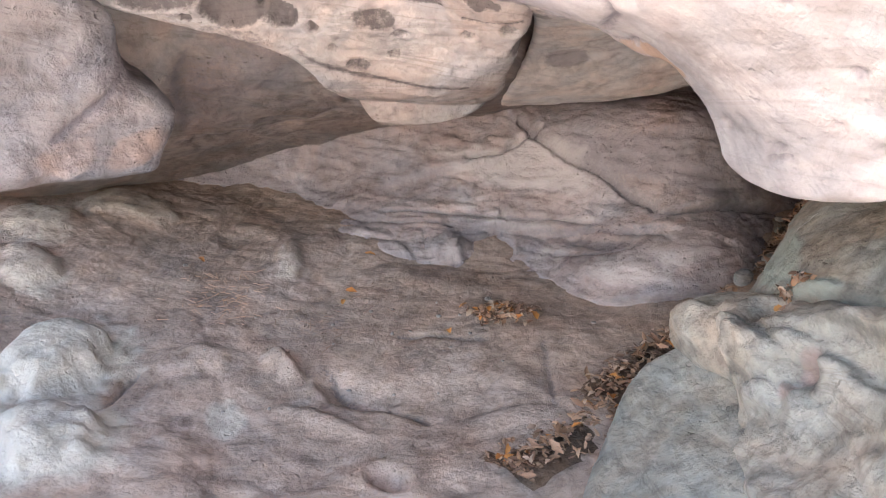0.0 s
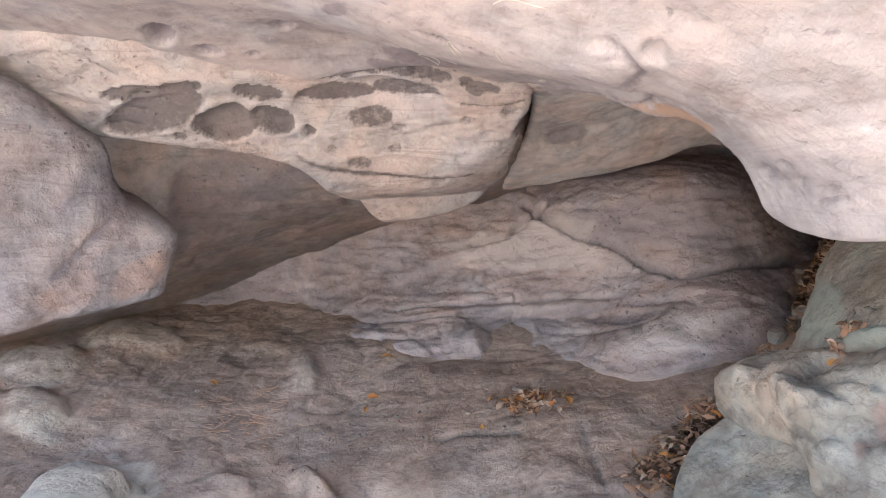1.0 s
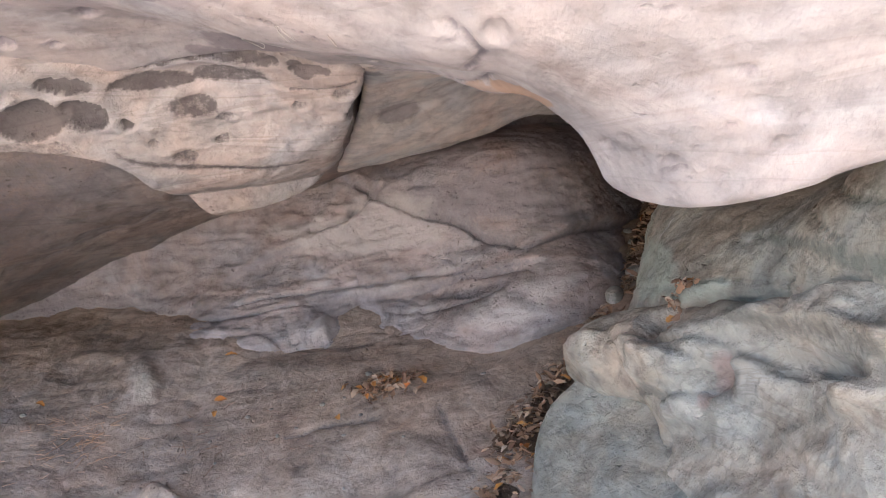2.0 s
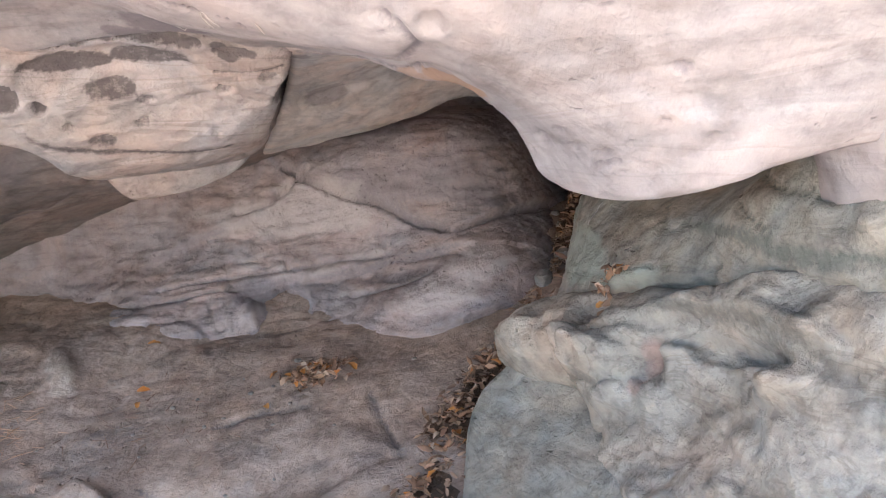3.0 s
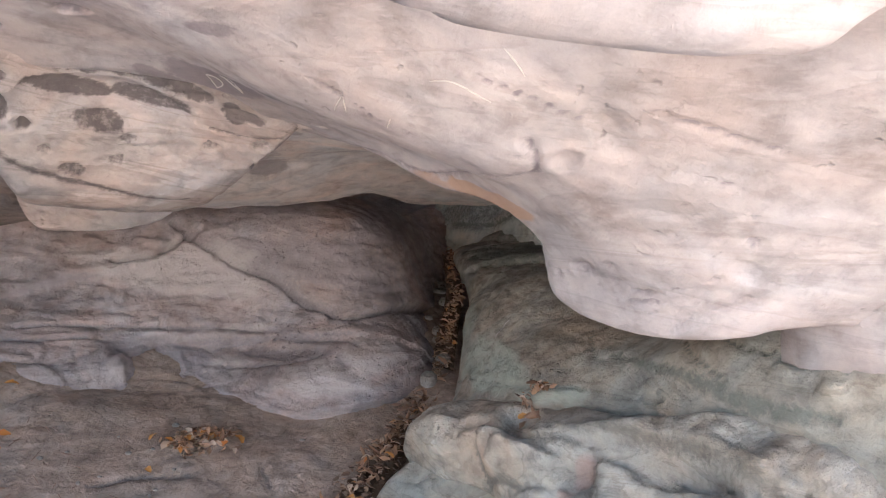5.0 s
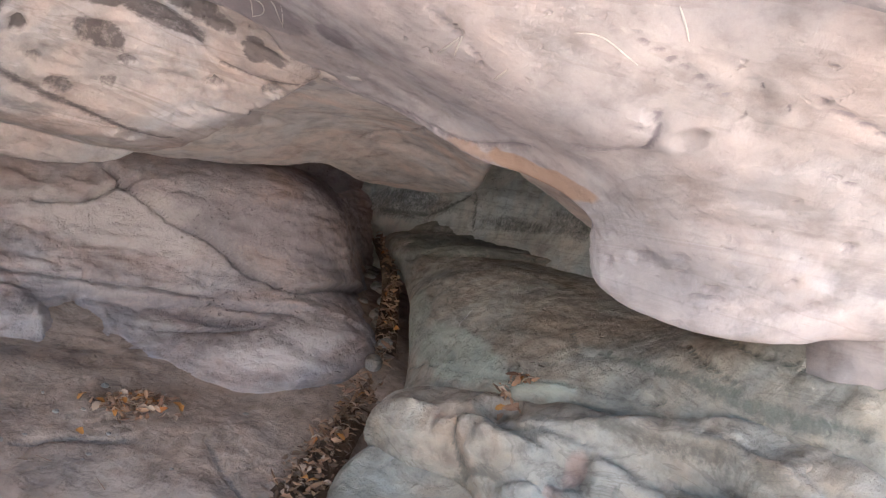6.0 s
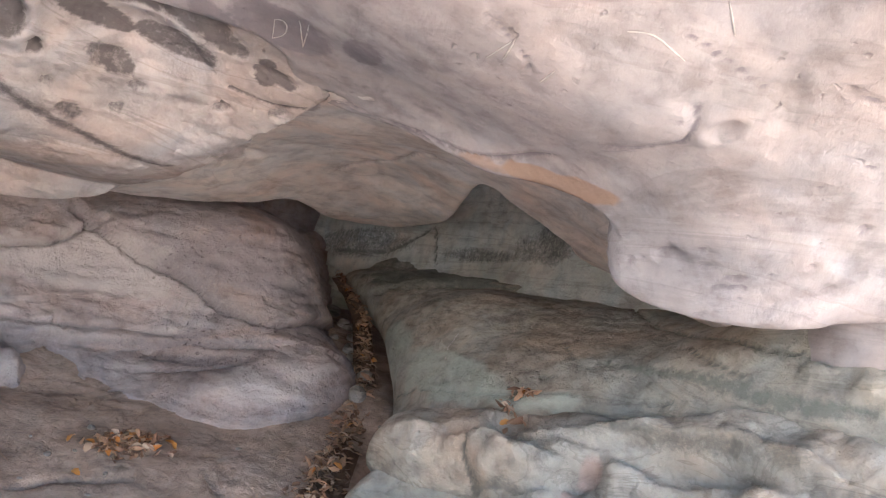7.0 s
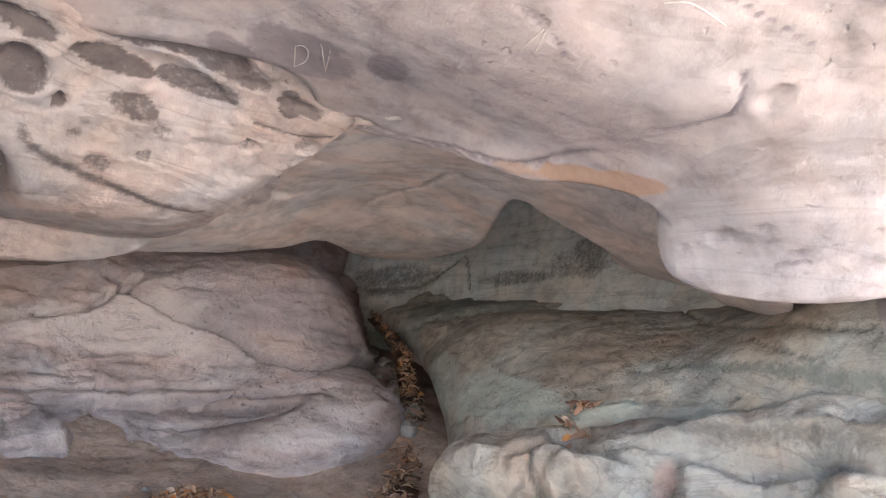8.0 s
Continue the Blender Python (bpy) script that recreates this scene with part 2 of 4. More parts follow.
SHAPE["ledge_rock"] = dict(
    at=(1.3, 2.6, 1.1), out=(-0.75, -0.2, 0.63), along=(-0.233, 0.972, 0.031), u=(-2.4, 2.7), v=(-1.2, 0.9),
    heights=[
        [0.39, 0.14, -0.11, -0.36, -0.59, -0.81, -0.99, -1.1, -1.16, -1.19, -1.22],
        [0.44, 0.27, 0.06, -0.19, -0.43, -0.65, -0.8, -0.85, -0.98, -1.12, -1.26],
        [0.48, 0.41, 0.27, 0.02, -0.27, -0.46, -0.54, -0.54, -0.79, -1.08, -1.3],
        [0.46, 0.5, 0.51, 0.34, -0.13, -0.16, -0.14, -0.76, -0.95, -1.14, -1.3],
        [0.43, 0.49, 0.63, 0.79, 0.07, 0.07, -0.17, -1.01, -1.17, -1.23, -1.29],
        [0.43, 0.41, 0.41, 0.59, 0.32, 0.19, -0.48, -0.97, -1.14, -1.21, -1.27],
        [0.46, 0.42, 0.36, 0.09, -0.32, -0.2, -0.16, -0.61, -0.93, -1.1, -1.21],
        [0.49, 0.36, 0.18, -0.14, -0.45, -0.45, -0.36, -0.51, -0.74, -0.94, -1.1],
        [0.5, 0.26, -0.02, -0.29, -0.49, -0.57, -0.55, -0.53, -0.62, -0.78, -0.96],
    ],
    outline=[(1.94, -1.09), (1.47, -0.73), (1.08, -0.41), (0.83, -0.16), (0.66, 0.03), (0.50, 0.26), (0.35, 0.52), (-0.14, 0.64), (-0.93, 0.71), (-1.72, 0.73), (-2.14, 0.27), (-1.74, -0.42), (-1.00, -0.61), (-0.17, -0.84), (0.66, -1.12), (1.58, -1.37)])
SHAPE["front_rock"] = dict(
    at=(0.95, 2.1, 0.95), out=(-0.72, -0.35, 0.6), along=(-0.405, 0.913, 0.046), u=(-1.5, 1), v=(-0.5, 0.7),
    heights=[
        [0.2, 0.08, -0.07, -0.29, -0.52, -0.71, -0.79, -0.77, -0.71],
        [0.14, 0.11, 0.07, -0.03, -0.24, -0.58, -0.62, -0.59, -0.58],
        [0.09, 0.12, 0.17, 0.25, 0.08, -0.33, -0.34, -0.39, -0.48],
        [0.06, 0.11, 0.21, 0.39, -0.04, 0.12, -0.1, -0.31, -0.42],
        [0.06, 0.1, 0.13, 0.14, -0.13, -0.36, -0.5, -0.38, -0.37],
        [0.06, 0.07, 0.07, 0.04, 0.04, -0.06, -0.3, -0.35, -0.35],
        [0.05, 0.05, 0.05, 0.06, 0.08, 0.02, -0.12, -0.24, -0.31],
        [0.04, 0.04, 0.06, 0.08, 0.09, 0.07, 0, -0.12, -0.25],
    ],
    outline=[(0.70, 0.07), (0.70, -0.02), (0.65, -0.14), (0.51, -0.23), (0.38, -0.25), (0.24, -0.35), (0.04, -0.21), (-0.21, -0.17), (-0.52, -0.16), (-0.89, -0.06), (-1.15, 0.13), (-1.13, 0.50), (-0.48, 0.46), (0.09, 0.32), (0.27, 0.12), (0.53, 0.11)])
SHAPE["low_slab"] = dict(
    at=(0.8, 2.4, 0.6), out=(-0.499, -0.399, 0.769), along=(-0.458, 0.875, 0.157), u=(-1.6, 0.9), v=(-0.8, 0.8),
    heights=[
        [0.54, 0.37, 0.19, 0.05, -0.05, -0.11, -0.15],
        [0.61, 0.45, 0.25, 0.04, -0.08, -0.12, -0.17],
        [0.66, 0.52, 0.33, 0.05, -0.11, -0.14, -0.19],
        [0.68, 0.54, 0.35, 0.11, -0.1, -0.18, -0.23],
        [0.65, 0.49, 0.3, 0.11, -0.05, -0.17, -0.26],
        [0.6, 0.43, 0.27, 0.12, -0.02, -0.15, -0.28],
    ],
    outline=[(0.36, -0.25), (0.38, -0.07), (0.27, 0.12), (-0.05, 0.46), (-0.56, 0.70), (-1.18, 0.72), (-1.17, 0.05), (-0.30, -0.36), (0.23, -0.43)])
SHAPE["roof_rock"] = dict(
    at=(0.3, 1.7, 1.7), out=(-0.399, -0.349, -0.848), along=(0.725, -0.686, -0.059), u=(-2.1, 1.7), v=(-0.8, 1.3),
    heights=[
        [-0.4, -0.51, -0.63, -0.71, -0.64, -0.28, 0.27, 0.46, 0.25, 0.02, -0.09, -0.14],
        [-0.28, -0.33, -0.38, -0.45, -0.54, -0.43, 0.23, 0.61, 0.01, -0.03, -0.02, -0.05],
        [-0.15, -0.16, -0.16, -0.16, -0.31, -0.31, -0.35, 0.3, -0.04, 0.12, 0.07, 0],
        [0, -0.02, -0.04, -0.06, -0.25, 0.08, 0.18, 0.08, 0.03, 0.21, 0.09, 0.01],
        [0.14, 0.12, 0.07, 0.05, 0.15, 0.06, 0.02, 0.12, 0.13, 0.06, 0.04, 0.01],
        [0.27, 0.27, 0.27, 0.28, 0.37, 0.31, 0.11, 0.15, 0.31, 0.17, 0.08, 0.03],
        [0.39, 0.42, 0.44, 0.46, 0.48, 0.43, 0.31, 0.27, 0.3, 0.23, 0.14, 0.06],
        [0.5, 0.54, 0.58, 0.6, 0.58, 0.53, 0.46, 0.38, 0.32, 0.26, 0.19, 0.12],
    ],
    outline=[(-2.01, 0.64), (-3.54, -0.26), (-2.01, 0.07), (-1.58, 0.09), (-1.43, -0.03), (-1.24, -0.14), (-0.80, -0.30), (-0.76, -0.47), (-0.65, -0.57), (-0.42, -0.54), (-0.20, -0.51), (-0.05, -0.43), (0.05, -0.38), (0.11, -0.37), (0.125, -0.42), (0.155, -0.48), (0.22, -0.475), (0.32, -0.43), (0.42, -0.39), (0.52, -0.37), (0.61, -0.365), (0.66, -0.36), (0.84, -0.38), (1.08, -0.41), (1.46, -0.36), (1.97, 0.25), (1.52, 0.76), (0.87, 1.11), (-0.06, 1.26), (-1.33, 1.32)])
SHAPE["lobe_rock"] = dict(
    at=(1.05, 1.25, 1.4), out=(-0.697, -0.597, -0.398), along=(0.651, -0.759, 0), u=(-0.6, 1.2), v=(-0.6, 0.7),
    heights=[
        [-0.79, -0.51, -0.19, 0.16, 0.5, 0.82],
        [-0.75, -0.47, -0.14, 0.23, 0.52, 0.74],
        [-0.7, -0.4, -0.02, 0.28, 0.49, 0.64],
        [-0.59, -0.3, 0.07, 0.16, 0.33, 0.49],
        [-0.44, -0.23, -0.02, 0.07, 0.19, 0.32],
        [-0.29, -0.19, -0.09, -0.01, 0.08, 0.16],
    ],
    outline=[(-0.21, -0.01), (-0.20, -0.12), (-0.21, -0.24), (-0.16, -0.28), (-0.04, -0.23), (0.60, -0.50), (1.10, -0.30), (1.10, 0.50), (0.40, 0.60), (-0.20, 0.50)])
SHAPE["brow_rock"] = dict(
    at=(0, 0.95, 1.9), out=(-0.348, -0.795, -0.497), along=(0.903, -0.427, 0.052), u=(-1.6, 1.2), v=(-0.6, 1.2),
    heights=[
        [-1.01, -0.74, -0.44, -0.15, 0.05, 0.18],
        [-0.78, -0.59, -0.32, 0.01, 0.04, 0.01],
        [-0.51, -0.35, -0.1, 0.11, -0.05, -0.12],
        [-0.17, 0.03, 0.29, 0.3, 0.02, -0.13],
        [0.21, 0.36, 0.48, 0.42, 0.2, -0.02],
        [0.59, 0.62, 0.6, 0.5, 0.34, 0.14],
    ],
    outline=[(-1.35, 0.13), (-0.73, -0.03), (-0.32, -0.16), (-0.14, -0.20), (0.04, -0.20), (0.17, -0.19), (0.25, -0.17), (0.33, -0.09), (0.65, 0.05), (1.15, 0.31), (0.98, 0.86), (-0.09, 1.14), (-1.21, 0.90)])
SHAPE["honeycomb_rock"] = dict(
    at=(-0.3, 2.85, 1.68), out=(-0.05, -0.721, -0.691), along=(0.998, -0.06, -0.01), u=(-1.3, 0.9), v=(-0.6, 0.6),
    heights=[
        [-0.33, -0.44, -0.56, -0.7, -0.77, -0.74, -0.69, -0.7, -0.75],
        [-0.26, -0.3, -0.35, -0.38, -0.42, -0.33, -0.39, -0.54, -0.64],
        [-0.19, -0.18, -0.14, -0.07, 0.01, 0.06, -0.13, -0.36, -0.46],
        [-0.11, -0.06, 0, 0.1, 0.14, -0.12, 0.05, -0.08, -0.2],
        [-0.01, 0.04, 0.1, 0.13, 0.07, -0.06, 0.17, 0.15, 0.07],
        [0.08, 0.12, 0.15, 0.16, 0.14, 0.14, 0.24, 0.28, 0.29],
        [0.16, 0.18, 0.19, 0.2, 0.23, 0.28, 0.33, 0.39, 0.46],
    ],
    outline=[(-1.28, 0.10), (-0.92, 0.05), (-0.60, 0.01), (-0.40, -0.01), (-0.30, -0.05), (-0.19, -0.15), (-0.13, -0.34), (-0.13, -0.60), (-0.04, -0.78), (0.12, -0.76), (0.28, -0.72), (0.43, -0.63), (0.50, -0.42), (0.51, -0.25), (0.54, -0.10), (0.56, 0.03), (0.58, 0.16), (0.57, 0.35), (0.32, 0.45), (-0.28, 0.59), (-0.68, 0.52), (-1.28, 0.42)])
SHAPE["inner_ceiling_rock"] = dict(
    at=(-0.5, 3.536, 1.548), out=(0, -0.6, -0.8), along=(1, 0, 0), u=(-1.8, 1.3), v=(-1.5, 0.9),
    heights=[
        [0.17, -0.14, -0.42, -0.65, -0.84, -1.02, -1.14, -1.21],
        [0.32, 0.05, -0.25, -0.48, -0.65, -0.86, -0.95, -1.02],
        [0.41, 0.28, 0.04, -0.3, -0.46, -0.59, -0.69, -0.82],
        [0.37, 0.44, 0.46, 0.04, -0.11, -0.05, -0.38, -0.64],
        [0.2, 0.26, 0.32, 0.17, 0.15, 0.04, -0.23, -0.45],
        [-0.07, -0.17, -0.32, -0.3, -0.08, -0.08, -0.16, -0.24],
        [-0.39, -0.59, -0.71, -0.64, -0.42, -0.24, -0.12, -0.04],
    ],
    outline=[(-1.70, -1.20), (-1.02, -1.34), (-0.50, -1.38), (0.02, -1.20), (0.50, -1.10), (0.85, -0.70), (0.95, -0.10), (0.70, 0.22), (-0.10, 0.30), (-0.40, 0.45), (-0.70, 0.80), (-1.20, 0.95), (-1.75, 0.90)])
SHAPE["left_rock"] = dict(
    at=(-1.15, 2.65, 1.4), out=(0.451, -0.821, -0.35), along=(0.876, 0.481, -0.001), u=(-1.4, 0.8), v=(-0.7, 1),
    heights=[
        [0.61, 0.66, 0.68, 0.64, 0.5, 0.29, 0.07],
        [0.54, 0.53, 0.54, 0.51, 0.3, 0.1, -0.05],
        [0.5, 0.41, 0.34, 0.31, 0.02, -0.08, -0.14],
        [0.48, 0.35, 0.18, 0.01, -0.12, -0.15, -0.18],
        [0.47, 0.37, 0.26, 0.07, -0.07, -0.13, -0.18],
        [0.47, 0.39, 0.31, 0.18, 0.03, -0.08, -0.17],
        [0.47, 0.41, 0.34, 0.24, 0.12, -0.02, -0.15],
    ],
    outline=[(-0.20, -0.27), (-0.01, -0.26), (0.26, -0.26), (0.31, -0.19), (0.35, -0.08), (0.29, -0.01), (0.20, 0.03), (0.15, 0.12), (0.12, 0.23), (0.03, 0.30), (-0.07, 0.39), (-0.17, 0.45), (-0.52, 0.59), (-1.11, 0.65), (-1.33, -0.01), (-0.88, -0.29)])
SHAPE["recess_ceiling_rock"] = dict(
    at=(1.2, 3.3, 1.75), out=(-0.351, -0.501, -0.791), along=(0.82, -0.572, -0.002), u=(-1.8, 1.6), v=(-1.2, 1.2),
    heights=[
        [-0.98, -1.01, -1.03, -1.03, -1.01, -1.01, -0.99, -0.97, -0.93],
        [-0.6, -0.73, -0.8, -0.77, -0.77, -0.82, -0.76, -0.66, -0.56],
        [-0.19, -0.38, -0.55, -0.45, -0.53, -0.6, -0.47, -0.31, -0.13],
        [0.24, 0.12, -0.03, -0.02, -0.41, -0.13, -0.09, 0.1, 0.38],
        [0.61, 0.55, 0.42, 0.08, -0.24, 0.19, 0.18, 0.61, 0.99],
        [0.86, 0.78, 0.62, 0.3, 0.23, 0.33, 0.89, 1.32, 1.58],
        [0.98, 0.89, 0.78, 0.61, 0.6, 0.67, 1.39, 1.79, 2.02],
        [1.02, 0.95, 0.88, 0.82, 0.88, 1.04, 1.5, 1.94, 2.28],
        [1.03, 1, 0.98, 1.02, 1.15, 1.36, 1.66, 2.04, 2.44],
    ],
    outline=[(-0.61, -0.50), (-0.45, -0.49), (-0.27, -0.75), (-0.09, -0.90), (0.14, -0.85), (0.29, -0.47), (0.27, 0.01), (0.25, 0.22), (0.26, 0.34), (0.35, 0.29), (0.47, 0.24), (0.62, 0.19), (0.72, 0.03), (0.84, -0.05), (0.95, 0.10), (0.91, 0.64), (0.67, 0.88), (0.40, 1.02), (0.07, 1.11), (-0.32, 1.01), (-0.51, 0.71), (-0.80, 0.30), (-1.12, -0.08), (-1.34, -0.44), (-1.15, -0.62), (-0.86, -0.60)])
SHAPE["rear_rock"] = dict(
    at=(2.25, 3.8, 1.6), out=(-0.952, -0.301, 0.05), along=(-0.301, 0.954, 0), u=(-2, 2), v=(-0.8, 0.8),
    heights=[
        [1.2, 0.87, 0.53, 0.17, -0.21, -0.6, -0.96, -1.29],
        [1.32, 1, 0.64, 0.21, -0.2, -0.62, -0.97, -1.25],
        [1.42, 1.13, 0.77, 0.25, -0.24, -0.62, -0.94, -1.17],
        [1.47, 1.2, 0.86, 0.33, -0.27, -0.5, -0.8, -1.06],
        [1.49, 1.19, 0.84, 0.39, -0.07, -0.37, -0.65, -0.92],
        [1.47, 1.15, 0.81, 0.45, 0.1, -0.23, -0.52, -0.78],
    ],
    outline=[(-1.55, 0.55), (0.02, 0.50), (1.49, 0.45), (1.49, -0.65), (0.02, -0.70), (-1.55, -0.55)])
SHAPE["honeycomb_rock"]["hollows"] = [
    (-0.37, 0.131, 0.096, 0.067, -176, 0.06),
    (-0.226, 0.124, 0.07, 0.056, 145, 0.05),
    (-0.586, 0.18, 0.188, 0.075, -156, 0.05),
    (-0.557, 0.28, 0.162, 0.028, -176, 0.035),
    (-0.248, 0.237, 0.08, 0.023, 163, 0.04),
    (0.066, 0.123, 0.245, 0.089, 170, 0.032),
    (0.062, 0.054, 0.082, 0.031, 165, 0.015),
    (0.014, 0.26, 0.102, 0.032, 180, 0.04),
    (0.217, 0.246, 0.121, 0.035, 174, 0.03),
    (-0.126, 0.054, 0.024, 0.02, 132, 0.04),
    (-0.531, 0.082, 0.028, 0.018, -152, 0.03),
    (0.01, -0.099, 0.042, 0.022, 163, 0.018),
    (0.56, 0.01, 0.08, 0.035, 69, 0.04),
    (0.42, 0.218, 0.068, 0.023, 179, 0.03),
    (0.147, 0.002, 0.034, 0.023, 170, 0.01),
    (0.225, 0.27, 0.075, 0.04, 112, 0.025),
]
# dark coating inside the hollows, deepened to stand in for their shade
SHAPE["honeycomb_rock"]["stain_shades"] = [
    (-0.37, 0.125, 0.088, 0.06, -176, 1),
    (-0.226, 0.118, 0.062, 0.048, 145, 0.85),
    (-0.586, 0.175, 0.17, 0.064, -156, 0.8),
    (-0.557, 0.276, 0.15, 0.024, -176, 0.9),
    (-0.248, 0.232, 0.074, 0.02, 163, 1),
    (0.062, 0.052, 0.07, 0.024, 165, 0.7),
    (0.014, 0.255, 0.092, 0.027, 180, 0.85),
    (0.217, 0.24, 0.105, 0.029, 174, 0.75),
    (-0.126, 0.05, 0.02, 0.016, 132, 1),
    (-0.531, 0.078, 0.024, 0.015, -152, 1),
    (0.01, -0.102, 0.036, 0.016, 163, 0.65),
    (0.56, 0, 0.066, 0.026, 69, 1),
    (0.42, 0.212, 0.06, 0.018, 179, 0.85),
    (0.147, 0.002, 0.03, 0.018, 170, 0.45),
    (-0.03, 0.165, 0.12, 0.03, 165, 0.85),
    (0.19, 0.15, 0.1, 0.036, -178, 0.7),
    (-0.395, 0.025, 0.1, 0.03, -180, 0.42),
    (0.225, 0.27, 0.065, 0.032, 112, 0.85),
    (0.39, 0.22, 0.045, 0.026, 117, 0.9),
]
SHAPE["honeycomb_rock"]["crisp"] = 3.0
SHAPE["honeycomb_rock"]["pits"] = [
    (0.378, 0.03, 0.03, 0.024, -155, 0.025),
    (0.129, -0.078, 0.026, 0.016, 168, 0.02),
    (-0.066, -0.029, 0.022, 0.016, 154, 0.02),
    (0.512, 0.092, 0.032, 0.028, -158, 0.035),
]
SHAPE["honeycomb_rock"]["cracks"] = [
    (0.006, 0.012, [(0.36, 0.11), (0.47, 0.12), (0.55, 0.16)]),
]
SHAPE["honeycomb_rock"]["steps"] = [
    (0.009, 0.02, 0.1, [(0.46, -0.27), (0.23, -0.23), (0.01, -0.15), (-0.16, -0.07), (-0.21, 0.04)]),
]
SHAPE["roof_rock"]["hollows"] = [
    (-1.222, 0.282, 0.105, 0.034, -153, 0.05),
    (-1.404, 0.27, 0.075, 0.022, -158, 0.045),
    (-1.234, 0.147, 0.038, 0.032, -154, 0.03),
    (-0.887, 0.156, 0.065, 0.025, -156, 0.02),
    (-1.16, 0.059, 0.019, 0.014, 173, 0.02),
    (-1.581, 0.194, 0.072, 0.017, -179, 0.02),
    (-1.509, 0.116, 0.131, 0.028, 173, 0.02),
    (-0.807, -0.412, 0.057, 0.036, 117, 0.035),
    (0.553, -0.141, 0.042, 0.026, 138, 0.006),
    (0.192, 0.102, 0.033, 0.022, 66, 0.014),
    (0.241, -0.307, 0.038, 0.017, 56, 0.006),
    (0.259, 0.205, 0.078, 0.03, 113, 0.008),
    (0.065, 0.045, 0.111, 0.057, 55, -0.008),
    (0.16, 0.06, 0.02, 0.05, 45, -0.005),
    (0.344, 0.263, 0.012, 0.005, -170, 0.012),
]
SHAPE["roof_rock"]["crisp"] = 2.0
SHAPE["roof_rock"]["stain_shades"] = [
    (-0.741, -0.193, 0.12, 0.09, 157, 0.8),
    (-0.535, -0.146, 0.075, 0.045, 77, 0.75),
    (-0.807, -0.412, 0.05, 0.03, 117, 1),
    (-0.904, -0.236, 0.08, 0.048, 112, 0.85),
    (-1.222, 0.282, 0.095, 0.03, -153, 0.9),
    (-1.404, 0.268, 0.068, 0.019, -158, 0.95),
    (-1.234, 0.145, 0.033, 0.028, -154, 0.85),
    (-0.887, 0.154, 0.06, 0.022, -156, 0.7),
    (-1.16, 0.057, 0.017, 0.012, 173, 0.8),
    (-1.581, 0.192, 0.065, 0.014, -179, 0.85),
    (-0.477, 0.277, 0.07, 0.022, -157, 0.75),
    (-1.509, 0.114, 0.12, 0.022, 173, 0.45),
]
SHAPE["roof_rock"]["tints"] = [
    (0.036, -0.32, 0.09, 0.03, -140, 1),
    (-0.076, -0.39, 0.08, 0.026, -148, 1),
    (-0.2, -0.46, 0.08, 0.015, -160, 0.6),
]
SHAPE["roof_rock"]["cracks"] = [
    (0.006, 0.014, [(0.02, -0.07), (0.08, -0.01), (0.13, 0.04), (0.135, 0.1), (0.12, 0.14)]),
    (0.006, 0.012, [(-0.65, -0.47), (-0.53, -0.51), (-0.38, -0.49), (-0.2, -0.44), (-0.05, -0.27)]),
    (0.005, 0.008, [(-0.62, -0.52), (-0.45, -0.52), (-0.28, -0.48), (-0.14, -0.4)]),
    (0.004, 0.008, [(0.34, 0.26), (0.41, 0.245), (0.55, 0.2)]),
    (0.004, 0.007, [(0.04, 0.29), (0.11, 0.26), (0.21, 0.22)]),
    (0.004, 0.008, [(0.07, 0.1), (0.12, 0.1)]),
    (0.005, 0.01, [(0.345, -0.305), (0.4, -0.27)]),
    (0.004, 0.007, [(0.37, 0.11), (0.44, 0.11), (0.5, 0.096)]),
    (0.004, 0.008, [(-0.28, 0.21), (-0.21, 0.15), (-0.185, 0.1)]),
]
SHAPE["roof_rock"]["steps"] = [
    (0.008, 0.01, 0.12, [(0.13, 0.13), (0.14, 0.05), (0.09, -0.01), (-0.01, -0.14)]),
]
SHAPE["roof_rock"]["pits"] = [
    (0.2, -0.36, 0.012, 0.007, 60, 0.01),
    (0.27, -0.33, 0.01, 0.006, 40, 0.009),
    (0.29, -0.24, 0.014, 0.007, 50, 0.01),
    (0.34, -0.33, 0.009, 0.006, 20, 0.009),
    (0.4, -0.3, 0.012, 0.006, 30, 0.01),
    (0.43, -0.22, 0.01, 0.007, 60, 0.01),
    (0.47, -0.29, 0.011, 0.006, 20, 0.009),
    (0.49, -0.1, 0.012, 0.006, 40, 0.01),
    (0.56, -0.23, 0.01, 0.007, 50, 0.009),
    (0.6, -0.18, 0.013, 0.007, 30, 0.01),
    (0.41, 0.03, 0.012, 0.005, 40, 0.009),
    (0.53, 0.02, 0.01, 0.005, 50, 0.009),
    (0.176, -0.389, 0.016, 0.01, 90, 0.012),
    (0.233, -0.302, 0.034, 0.011, -128, 0.01),
    (0.313, -0.275, 0.02, 0.01, -131, 0.01),
    (0.371, -0.263, 0.033, 0.01, -145, 0.01),
    (0.5, -0.169, 0.013, 0.01, 132, 0.01),
    (0.345, -0.384, 0.019, 0.006, -141, 0.008),
    (0.545, -0.051, 0.022, 0.015, 142, 0.01),
]
